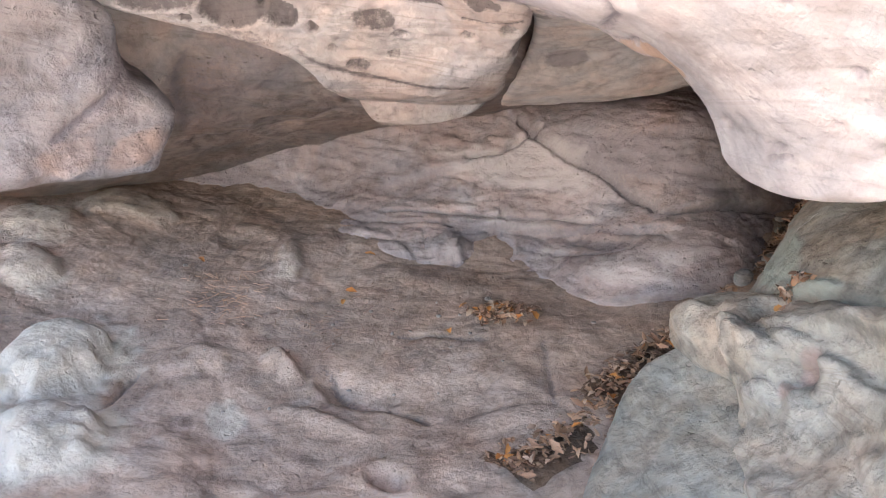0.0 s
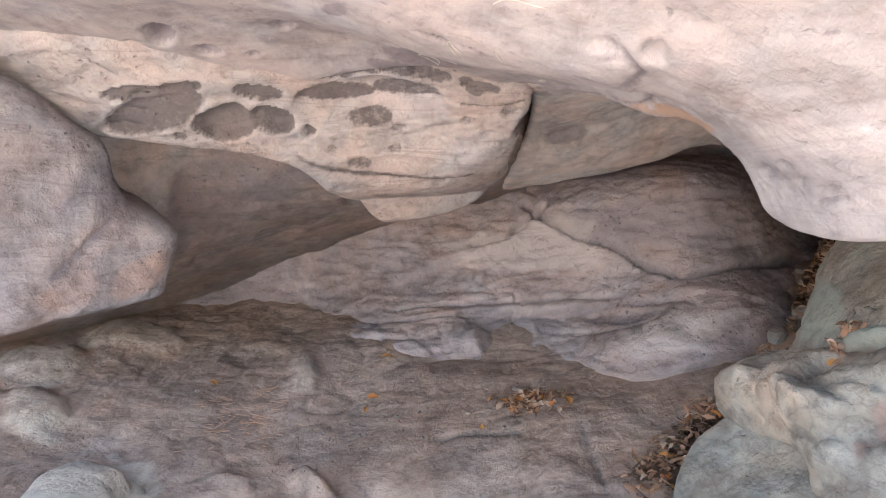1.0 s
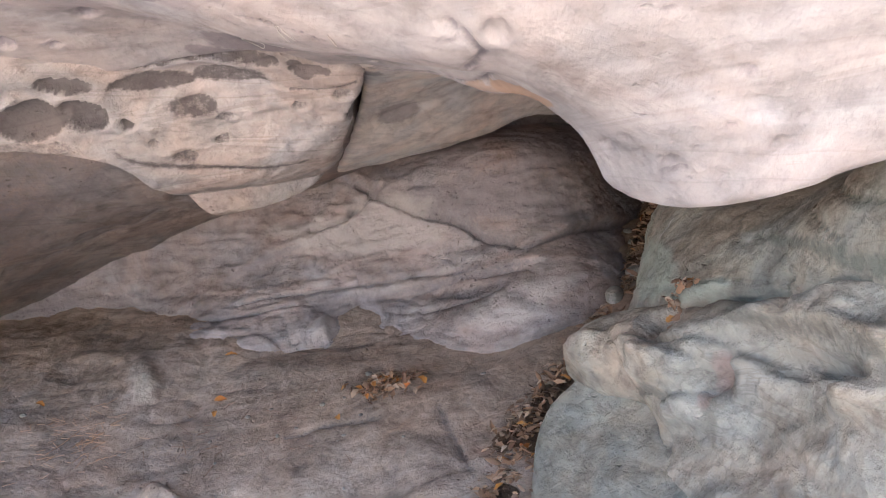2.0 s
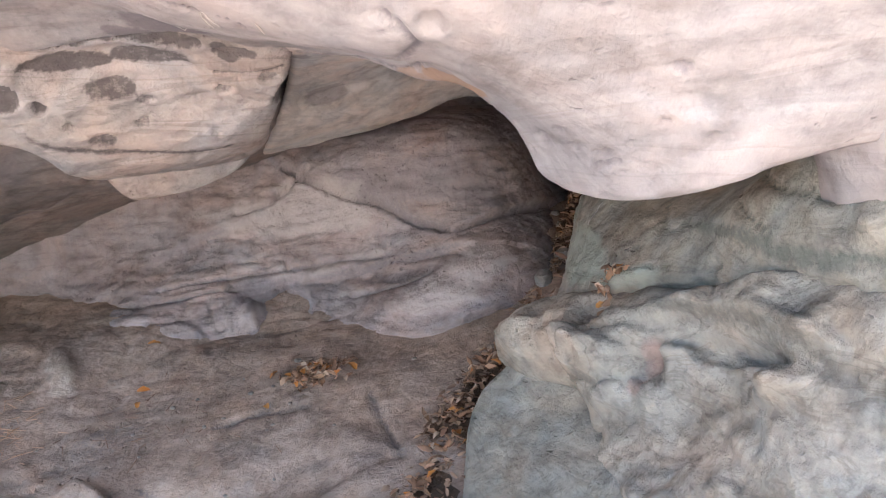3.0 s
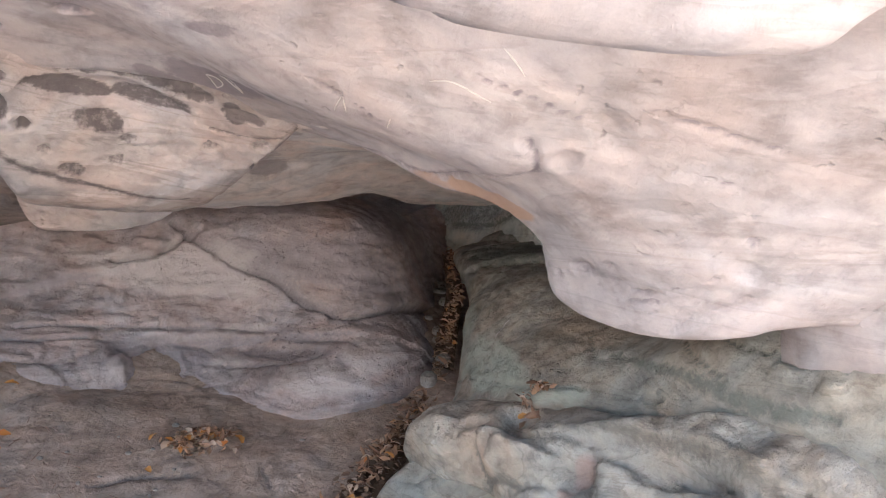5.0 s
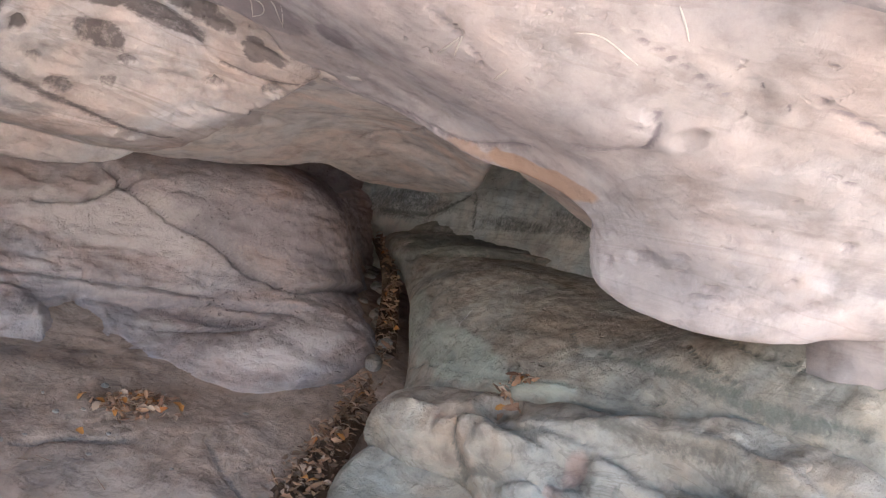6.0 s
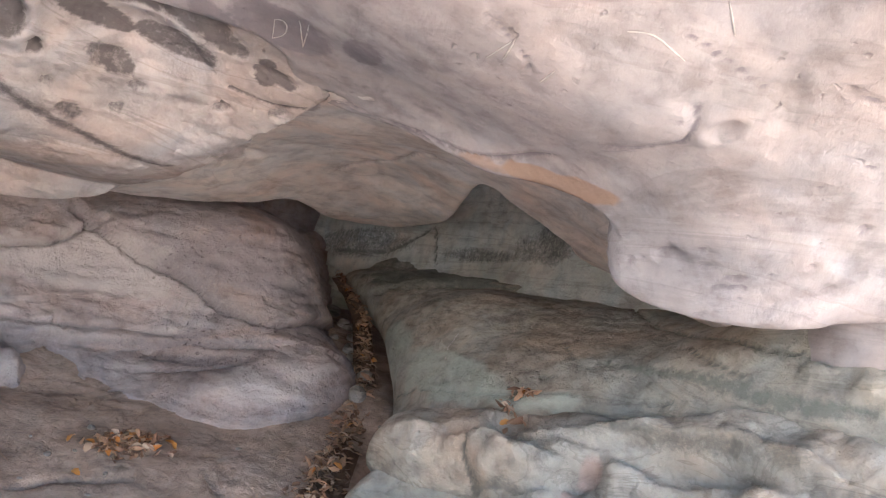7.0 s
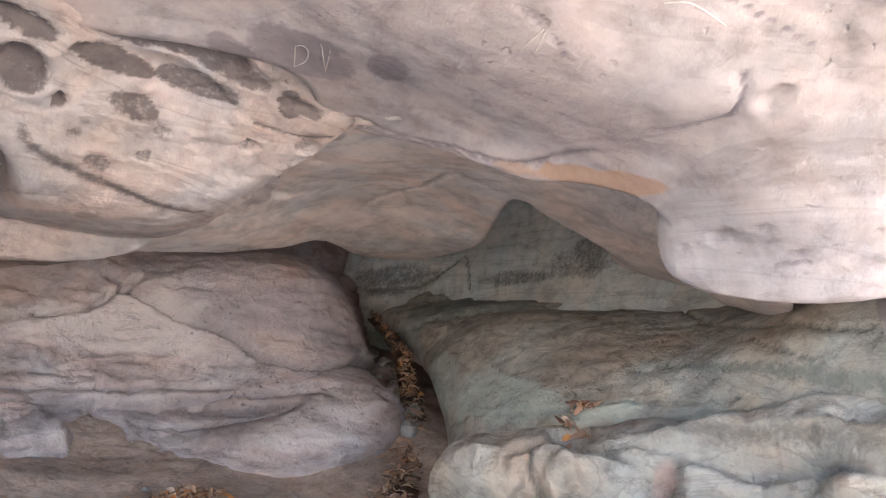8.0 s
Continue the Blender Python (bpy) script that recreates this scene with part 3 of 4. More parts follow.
SHAPE["back_rock"]["hollows"] = [
    (0.253, -0.24, 0.153, 0.113, 54, 0.07),
    (0.761, -0.24, 0.177, 0.053, 148, 0.035),
    (0.771, -0.453, 0.172, 0.117, 169, -0.04),
    (0.533, -0.288, 0.114, 0.073, 71, 0.015),
    (0.124, -0.258, 0.107, 0.081, -139, -0.05),
    (1.053, -0.386, 0.193, 0.102, -169, -0.02),
    (0.315, 0, 0.028, 0.017, 86, 0.03),
    (0.347, -0.035, 0.019, 0.017, 55, 0.02),
    (0.658, -0.408, 0.094, 0.082, 134, -0.02),
    (0.05, -0.233, 0.125, 0.101, 83, -0.045),
    (-0.201, -0.3, 0.126, 0.083, 175, -0.035),
    (-0.181, 0.125, 0.097, 0.055, 161, 0.008),
    (-0.045, 0.116, 0.064, 0.04, 165, 0.008),
    (0.7, -0.411, 0.169, 0.105, 135, -0.02),
    (-0.454, -0.01, 0.248, 0.088, 164, 0.025),
    (-0.383, -0.161, 0.174, 0.038, 166, -0.02),
]
# two of these carve and darken the shadow lines under the outcrop
SHAPE["back_rock"]["cracks"] = [
    (0.0112, 0.07, [(0.38, 0.50), (0.50, 0.36), (0.70, 0.19), (0.80, 0.11), (0.96, -0.07), (1.13, -0.14), (2.26, 0.34)]),
    (0.011, 0.05, [(0.12, 0.33), (0.29, 0.34), (0.41, 0.41), (0.48, 0.43)]),
    (0.011, 0.028, [(0.58, -0.13), (0.76, -0.15), (0.97, -0.27), (1.01, -0.33)]),
    (0.011, 0.04, [(0.57, -0.25), (0.70, -0.31), (0.86, -0.33)]),
    (0.016, 0.07, [(0.07, -0.47), (0.44, -0.44), (0.59, -0.56), (0.81, -0.66), (1.21, -0.60)]),
    (0.011, 0.04, [(-0.48, -0.35), (-0.27, -0.43), (-0.01, -0.44), (0.24, -0.48)]),
    (0.011, 0.04, [(-0.65, 0.07), (-0.33, -0.07), (0.00, -0.09)]),
    (0.011, 0.024, [(-0.28, -0.00), (0.14, -0.02), (0.55, -0.04), (0.82, -0.14)]),
]
# dark patches, among them painted shade of the gap at the right end
SHAPE["back_rock"]["stain_shades"] = [
    (1.119, 0.144, 0.291, 0.131, 166, 0.5),
    (0.745, 0.391, 0.288, 0.078, 151, 0.35),
    (0.165, -0.225, 0.156, 0.135, 106, 0.8),
    (-0.786, 0.102, 0.258, 0.184, 147, 0.5),
    (1.383, 0.48, 0.381, 0.134, -141, 1),
    (0.258, -0.211, 0.139, 0.099, 58, 0.75),
    (0.957, 0.131, 0.413, 0.084, 154, 0.75),
    (0.762, 0.41, 0.259, 0.072, 150, 0.5),
    (0.77, -0.26, 0.167, 0.04, 153, 0.6),
    (-1.141, 0.147, 0.539, 0.181, 178, 0.75),
    (0.184, -0.232, 0.151, 0.112, 84, 0.7),
    (-0.519, 0.017, 0.307, 0.09, 156, 0.6),
    (0.397, -0.44, 0.145, 0.043, 164, 0.7),
]
SHAPE["back_rock"]["tints"] = [
    (0.34, 0.24, 0.4, 0.09, 164, 0.8),
    (0.5, 0.3, 0.2, 0.06, 150, 0.8),
    (0.815, -0.468, 0.156, 0.09, 162, 0.7),
    (1.032, -0.385, 0.144, 0.103, -165, 0.6),
    (0.432, -0.056, 0.362, 0.027, 176, 0.5),
    (0.124, -0.258, 0.094, 0.07, -142, 0.6),
    (0.55, -0.292, 0.108, 0.071, 71, 0.5),
    (0.023, -0.266, 0.114, 0.092, 84, 0.4),
    (-0.268, -0.288, 0.16, 0.055, 175, 0.35),
]
SHAPE["back_rock"]["steps"] = [
    (0.035, 0.02, 0.25, [(2.51, 0.42), (1.12, -0.15), (0.96, -0.08), (0.80, 0.11), (0.70, 0.19), (0.50, 0.35), (0.38, 0.49)]),
    (0.035, 0.015, 0.12, [(1.13, -0.29), (0.98, -0.24), (0.79, -0.16), (0.61, -0.12), (0.32, -0.07), (0.10, -0.13)]),
    (0.05, 0.02, 0.15, [(1.21, -0.60), (0.81, -0.66), (0.59, -0.56), (0.44, -0.44), (0.07, -0.47)]),
    (0.03, 0.02, 0.15, [(0.41, 0.38), (0.30, 0.29), (-0.17, 0.23), (-0.41, 0.14)]),
]
SHAPE["ledge_rock"]["cracks"] = [
    (0.01, 0.02, [(1.62, -0.97), (1.39, -1.18), (0.74, -1.07), (0.35, -0.98)]),
    (0.012, 0.025, [(1.30, -0.80), (0.95, -0.88), (0.63, -0.91), (-0.02, -0.75)]),
    (0.01, 0.012, [(1.66, -1.26), (1.22, -1.24), (0.61, -1.13)]),
    (0.006, 0.008, [(-0.12, -0.13), (-0.24, 0.01), (-0.33, 0.04), (-0.37, -0.03)]),
    (0.01, 0.012, [(-0.32, 0.01), (-0.61, 0.09), (-0.79, 0.15), (-0.97, 0.19), (-1.14, 0.20)]),
    (0.008, 0.02, [(-0.18, -0.58), (-0.51, -0.19), (-0.81, 0.04), (-1.13, 0.11)]),
    (0.006, 0.012, [(0.56, 0.09), (0.33, 0.12), (0.06, 0.17), (-0.10, 0.16)]),
    (0.006, 0.01, [(-0.59, -0.02), (-0.71, 0.08), (-0.83, 0.14)]),
]
SHAPE["ledge_rock"]["hollows"] = [
    (-0.435, 0.208, 0.199, 0.022, 180, 0.03),
    (-0.638, 0.181, 0.031, 0.008, 169, 0.012),
    (-0.742, 0.199, 0.025, 0.007, 177, 0.012),
    (-0.844, 0.2, 0.027, 0.01, -167, 0.015),
    (-0.946, 0.226, 0.021, 0.008, 179, 0.015),
    (-1.04, 0.241, 0.027, 0.009, -178, 0.018),
    (-1.114, 0.246, 0.019, 0.009, -177, 0.015),
    (-0.547, 0.161, 0.035, 0.009, 177, 0.01),
    (0.691, -0.296, 0.112, 0.017, 163, 0.008),
    (-0.194, 0.191, 0.135, 0.028, -170, -0.03),
    (0.278, 0.073, 0.211, 0.089, 158, 0.012),
    (-0.98, 0.135, 0.055, 0.028, 162, -0.03),
    (-1.11, 0.159, 0.048, 0.026, 169, -0.03),
]
SHAPE["ledge_rock"]["tints"] = [
    (0.287, 0.058, 0.316, 0.093, 160, 0.7),
    (-0.172, 0.187, 0.148, 0.031, -172, 0.6),
    (0.807, -0.189, 0.238, 0.113, 136, 0.6),
]
# the far end of the ledge, its shade put into the colour
SHAPE["ledge_rock"]["stain_shades"] = [
    (1.051, -1.01, 0.53, 0.203, -176, 0.8),
    (0.332, -0.937, 0.373, 0.112, 159, 0.8),
    (1.633, -1.218, 0.452, 0.207, 156, 0.5),
]
SHAPE["ledge_rock"]["steps"] = [
    (0.03, 0.012, 0.12, [(-0.04, -0.72), (0.59, -0.85), (0.93, -0.85), (1.30, -0.79)]),
    (0.02, 0.012, 0.1, [(-1.14, 0.21), (-0.97, 0.20), (-0.79, 0.16), (-0.62, 0.10), (-0.33, 0.03)]),
]
SHAPE["front_rock"]["hollows"] = [
    (0.545, 0.003, 0.184, 0.087, 178, -0.06),
    (0.178, 0.049, 0.162, 0.065, -174, -0.06),
    (-0.094, -0.093, 0.187, 0.033, -175, -0.035),
    (0.246, -0.103, 0.087, 0.074, 152, 0.08),
    (-0.267, -0.007, 0.161, 0.035, 170, 0.05),
    (-0.042, 0.049, 0.063, 0.044, -177, 0.05),
    (-0.464, -0.041, 0.156, 0.027, 164, -0.03),
    (-0.421, 0.01, 0.119, 0.025, 167, 0.04),
    (-0.591, 0.003, 0.096, 0.024, 162, -0.03),
    (0.301, -0.002, 0.148, 0.051, -177, -0.03),
    (-0.056, 0.014, 0.048, 0.032, 57, 0.03),
    (0.076, 0.132, 0.093, 0.044, -170, -0.04),
    (-0.141, 0.004, 0.076, 0.026, -175, -0.02),
    (-0.392, -0.004, 0.113, 0.02, 167, 0.03),
    (-0.483, 0.084, 0.126, 0.027, -178, -0.04),
]
SHAPE["front_rock"]["cracks"] = [
    (0.012, 0.03, [(0.34, -0.04), (0.34, 0.03), (0.28, 0.10)]),
    (0.008, 0.02, [(0.47, 0.12), (0.22, 0.10), (0.12, 0.11)]),
    (0.008, 0.02, [(0.68, 0.08), (0.52, 0.11), (0.38, 0.11)]),
]
SHAPE["front_rock"]["tints"] = [
    (-0.048, 0.022, 0.046, 0.029, 66, 0.6),
    (-0.014, 0.096, 0.03, 0.024, -160, 0.5),
]
SHAPE["front_rock"]["steps"] = [
    (0.03, 0.012, 0.1, [(0.31, 0.08), (0.34, 0.03), (0.32, -0.02), (0.24, -0.02), (0.11, -0.03)]),
    (0.04, 0.015, 0.12, [(-0.64, 0.04), (-0.52, -0.01), (-0.33, -0.06), (-0.11, -0.09), (0.05, -0.06)]),
]
SHAPE["left_rock"]["cracks"] = [
    (0.015, 0.015, [(0.25, 0.19), (0.11, 0.01), (-0.05, -0.12)]),
]
SHAPE["left_rock"]["hollows"] = [
    (0.197, 0.085, 0.102, 0.09, 75, 0.015),
    (0.113, -0.203, 0.187, 0.065, -174, -0.02),
    (-0.143, -0.194, 0.088, 0.044, 180, -0.02),
    (0.016, 0.187, 0.098, 0.066, 72, -0.02),
]
SHAPE["left_rock"]["tints"] = [
    (0.205, -0.155, 0.103, 0.053, -163, 0.5),
    (-0.002, -0.164, 0.092, 0.048, -164, 0.35),
]
SHAPE["left_rock"]["stain_shades"] = [
    (0.163, 0.106, 0.101, 0.089, 76, 0.6),
    (-0.004, 0.089, 0.095, 0.066, 70, 0.35),
]
SHAPE["inner_ceiling_rock"]["hollows"] = [
    (-0.323, -0.627, 0.221, 0.115, 76, 0.03),
    (0.082, -0.211, 0.102, 0.047, 87, 0.04),
    (-0.035, 0.083, 0.21, 0.174, 88, 0.02),
    (0.176, -1.513, 0.196, 0.098, 177, 0.02),
]
SHAPE["inner_ceiling_rock"]["cracks"] = [
    (0.012, 0.02, [(-0.69, -0.49), (-0.51, -0.64), (-0.31, -0.70), (-0.00, -0.44)]),
    (0.008, 0.02, [(-0.26, -1.33), (0.01, -1.24), (0.21, -1.07), (0.49, -0.98)]),
    (0.006, 0.012, [(-0.62, -1.18), (-0.33, -1.38), (-0.02, -1.45)]),
]
SHAPE["inner_ceiling_rock"]["stain_shades"] = [
    (0.971, 0.168, 0.086, 0.056, 153, 1),
    (-0.323, 0.068, 0.263, 0.21, -140, 0.5),
    (-0.53, -0.209, 0.293, 0.126, 83, 0.35),
]
SHAPE["inner_ceiling_rock"]["steps"] = [
    (0.03, 0.02, 0.15, [(-0.46, 0.29), (-0.58, 0.08), (-0.66, -0.41)]),
]
SHAPE["recess_ceiling_rock"]["cracks"] = [
    (0.012, 0.02, [(-0.25, -0.12), (-0.07, 0.22), (-0.01, 0.50), (0.11, 0.41)]),
]
SHAPE["recess_ceiling_rock"]["hollows"] = [
    (-0.623, 0.203, 0.112, 0.047, 143, 0.02),
]
SHAPE["rear_rock"]["hollows"] = [
    (0.8, -0.133, 0.312, 0.046, -173, 0.04),
    (-0.097, -0.308, 0.226, 0.12, 167, 0.03),
]
SHAPE["rear_rock"]["cracks"] = [
    (0.012, 0.03, [(0.41, -0.20), (0.32, 0.02)]),
    (0.012, 0.03, [(1.29, -0.04), (0.82, -0.04), (0.44, -0.19)]),
]
# dark grey rock patches that also paint the shade of the deep gap
SHAPE["rear_rock"]["stain_shades"] = [
    (1.082, -0.097, 0.479, 0.103, -180, 0.5),
    (-0.515, -0.05, 0.173, 0.079, 173, 0.45),
    (-0.095, -0.013, 0.277, 0.031, 179, 0.6),
    (-0.561, -0.09, 0.115, 0.081, 132, 0.6),
    (-0.004, -0.03, 0.275, 0.031, 179, 0.55),
    (-0.385, -0.053, 0.084, 0.055, 161, 0.45),
]
SHAPE["floor"]["hollows"] = [
    (-1.315, -0.126, 0.288, 0.198, -101, -0.11),
    (-1.125, -0.551, 0.206, 0.183, -102, -0.09),
    (-0.243, -0.084, 0.163, 0.084, 149, 0.04),
    (-0.515, 0.029, 0.157, 0.052, 143, -0.04),
    (-0.049, -0.582, 0.106, 0.059, 135, 0.05),
    (-0.837, -0.52, 0.238, 0.15, -167, -0.03),
    (-0.332, -0.259, 0.258, 0.038, 157, -0.03),
    (0.125, -0.137, 0.28, 0.132, 171, 0.02),
    (-0.829, 0.012, 0.164, 0.1, -173, -0.03),
    (-1.842, 0.873, 0.249, 0.183, 162, -0.05),
    (-1.694, 0.452, 0.202, 0.144, 138, -0.05),
    (-1.539, 1.168, 0.287, 0.221, 157, -0.05),
    (-0.661, 0.828, 0.202, 0.074, 101, -0.025),
    (-0.509, 0.037, 0.087, 0.055, 130, -0.02),
    (-0.924, 0.993, 0.168, 0.111, 160, 0.02),
]
SHAPE["floor"]["cracks"] = [
    (0.01, 0.015, [(0.46, 0.13), (0.47, -0.13), (0.48, -0.25)]),
    (0.012, 0.015, [(-0.10, 0.26), (0.09, 0.26), (0.24, 0.20)]),
    (0.015, 0.03, [(-1.02, -0.09), (-1.05, -0.31), (-1.15, -0.36), (-1.26, -0.50)]),
    (0.012, 0.02, [(-0.35, 0.04), (-0.20, -0.12), (0.05, -0.26)]),
]
SHAPE["floor"]["tints"] = [
    (-1.265, -0.146, 0.3, 0.2, -97, 0.95),
    (-1.11, -0.546, 0.25, 0.21, -117, 0.9),
    (-0.639, -0.276, 0.103, 0.068, 125, 0.6),
    (-1.864, 0.813, 0.237, 0.17, 139, 0.5),
    (-1.654, 0.416, 0.182, 0.132, 141, 0.5),
    (-0.657, 0.801, 0.177, 0.059, 101, 0.4),
    (-1.539, 1.168, 0.248, 0.169, 172, 0.45),
]
SHAPE["floor"]["stain_shades"] = [
    (-0.861, 0.436, 0.121, 0.089, 131, 0.45),
    (-0.451, 0.316, 0.129, 0.07, -169, 0.4),
]
SHAPE["ledge_rock"]["crisp"] = 1.3
SHAPE["ledge_rock"]["pits"] = [
    (-0.583, 0.167, 0.046, 0.014, 176, 0.02),
    (-0.875, 0.212, 0.033, 0.01, 171, 0.02),
    (-1.014, 0.237, 0.033, 0.01, 174, 0.02),
    (-0.16, 0.089, 0.039, 0.015, 178, 0.015),
    (0.273, 0.081, 0.04, 0.02, 155, 0.015),
    (-0.725, 0.209, 0.036, 0.01, 178, 0.02),
]
SHAPE["recess_ceiling_rock"]["stain_shades"] = [
    (-0.671, 0.223, 0.094, 0.065, 67, 1),
    (-0.417, 0.792, 0.057, 0.032, 73, 1),
]
SCRATCHES = [
    [(1.257, 2.941, 1.102), (1.312, 2.98, 1.156), (1.365, 2.998, 1.208)],
    [(-0.066, 2.402, 1.84), (-0.014, 2.481, 1.826)],
    [(-0.066, 2.402, 1.84), (-0.061, 2.377, 1.839), (-0.038, 2.39, 1.833), (-0.012, 2.439, 1.827), (-0.014, 2.481, 1.826)],
    [(-0.055, 2.318, 1.833), (0.038, 2.424, 1.816)],
    [(-0.042, 2.295, 1.827), (0.038, 2.424, 1.816)],
    [(0.125, 1.383, 1.812), (0.15, 1.387, 1.796), (0.18, 1.393, 1.776)],
    [(0.087, 1.54, 1.764), (0.117, 1.503, 1.763), (0.176, 1.477, 1.742)],
    [(0.033, 1.805, 1.73), (0.011, 1.731, 1.746)],
    [(0.009, 1.717, 1.749), (0.045, 1.774, 1.727)],
    [(0.116, 1.737, 1.704), (0.098, 1.69, 1.716)],
]

# ---- rocks ----
SURFACES = []


def carve(s, p2, h, wob, seed):
    """Sink the hollows (u, v, ru, rv, turn, depth) and cracks (width, depth, points) of a plan into h, in place; return
    its dark mask (weathering and painted shade) and its tint mask.
    """
    patina_shade, tint = np.zeros(len(h)), np.zeros(len(h))
    warp = 0.3 * fbm(wob, 0.07, 3, seed + 5)
    crisp = s.get("crisp", 1.0)

    def ellipse(cu, cv, ru, rv, turn):
        c, si = math.cos(radians(turn)), math.sin(radians(turn))
        x, y = p2[:, 0] - cu, p2[:, 1] - cv
        return ((x * c + y * si) / ru) ** 2 + ((y * c - x * si) / rv) ** 2

    for cu, cv, ru, rv, turn, dep in s.get("hollows", []) + s.get("pits", []):
        e = ellipse(cu, cv, ru, rv, turn) * (1 + warp)
        bowl = np.clip(1 - e, 0, 1)
        h -= dep * (bowl ** (0.4 if crisp > 1 else 0.8) if dep > 0 else bowl * bowl * (3 - 2 * bowl)) - 0.05 * abs(dep) * np.exp(-((e - 1.3) / 0.4) ** 2)
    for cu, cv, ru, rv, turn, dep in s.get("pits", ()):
        # darker inside each pit
        np.maximum(patina_shade, 0.5 * np.clip(2 * (1.0 - ellipse(cu, cv, ru, rv, turn)), 0, 1), out=patina_shade)
    for width, dep, pts in s.get("cracks", ()):
        line = spline(pts, 40)
        ok = np.where(((p2 > line.min(0) - 4 * width) & (p2 < line.max(0) + 4 * width)).all(1))[0]
        d = np.full(len(ok), 9.0)
        for k in range(len(line) - 1):
            ab = line[k + 1] - line[k]
            t = np.clip(((p2[ok] - line[k]) @ ab) / max(ab @ ab, 1e-12), 0, 1)
            d = np.minimum(d, np.linalg.norm(p2[ok] - line[k] - t[:, None] * ab, axis=1))
        h[ok] -= dep * np.exp(-(d / width * (1 + 1.5 * warp[ok])) ** 2)
        # dark line along the crack: dirt, and crease shade put into the colour
        patina_shade[ok] = np.maximum(patina_shade[ok], 0.85 * np.exp(-(d / width * (1 + warp[ok])) ** 2))
    for dep, width, reach, pts in s.get("steps", ()):
        line = spline(pts, 40)
        ok = np.where(((p2 > line.min(0) - 2.5 * reach) & (p2 < line.max(0) + 2.5 * reach)).all(1))[0]
        best, side = np.full(len(ok), 9.0), np.zeros(len(ok))
        for k in range(len(line) - 1):
            ab = line[k + 1] - line[k]
            t = np.clip(((p2[ok] - line[k]) @ ab) / max(ab @ ab, 1e-12), 0, 1)
            r = p2[ok] - line[k] - t[:, None] * ab
            d = np.linalg.norm(r, axis=1)
            c = d < best
            best[c], side[c] = d[c], np.sign(ab[0] * r[c, 1] - ab[1] * r[c, 0])
        sd = best * side + 0.3 * width * warp[ok]
        ends = np.exp(-(np.minimum(np.linalg.norm(p2[ok] - line[0], axis=1), np.linalg.norm(p2[ok] - line[-1], axis=1)) / 0.08) ** 2)
        # same dark line at the foot of a step, dirt and painted shade
        patina_shade[ok] = np.maximum(patina_shade[ok], 0.75 * np.exp(-(sd / width * 1.2) ** 2) * (1 - ends))
        h[ok] -= dep * np.tanh(sd / width) * np.exp(-np.abs(sd) / reach) * (1 - 0.8 * ends)
    # dark patches: real weathering, plus shade painted into hollows and gaps
    for target, key in ((patina_shade, "stain_shades"), (tint, "tints")):
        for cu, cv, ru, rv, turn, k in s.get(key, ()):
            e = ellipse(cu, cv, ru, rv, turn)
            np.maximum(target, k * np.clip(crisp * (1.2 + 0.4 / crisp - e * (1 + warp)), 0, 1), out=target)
    return patina_shade, tint


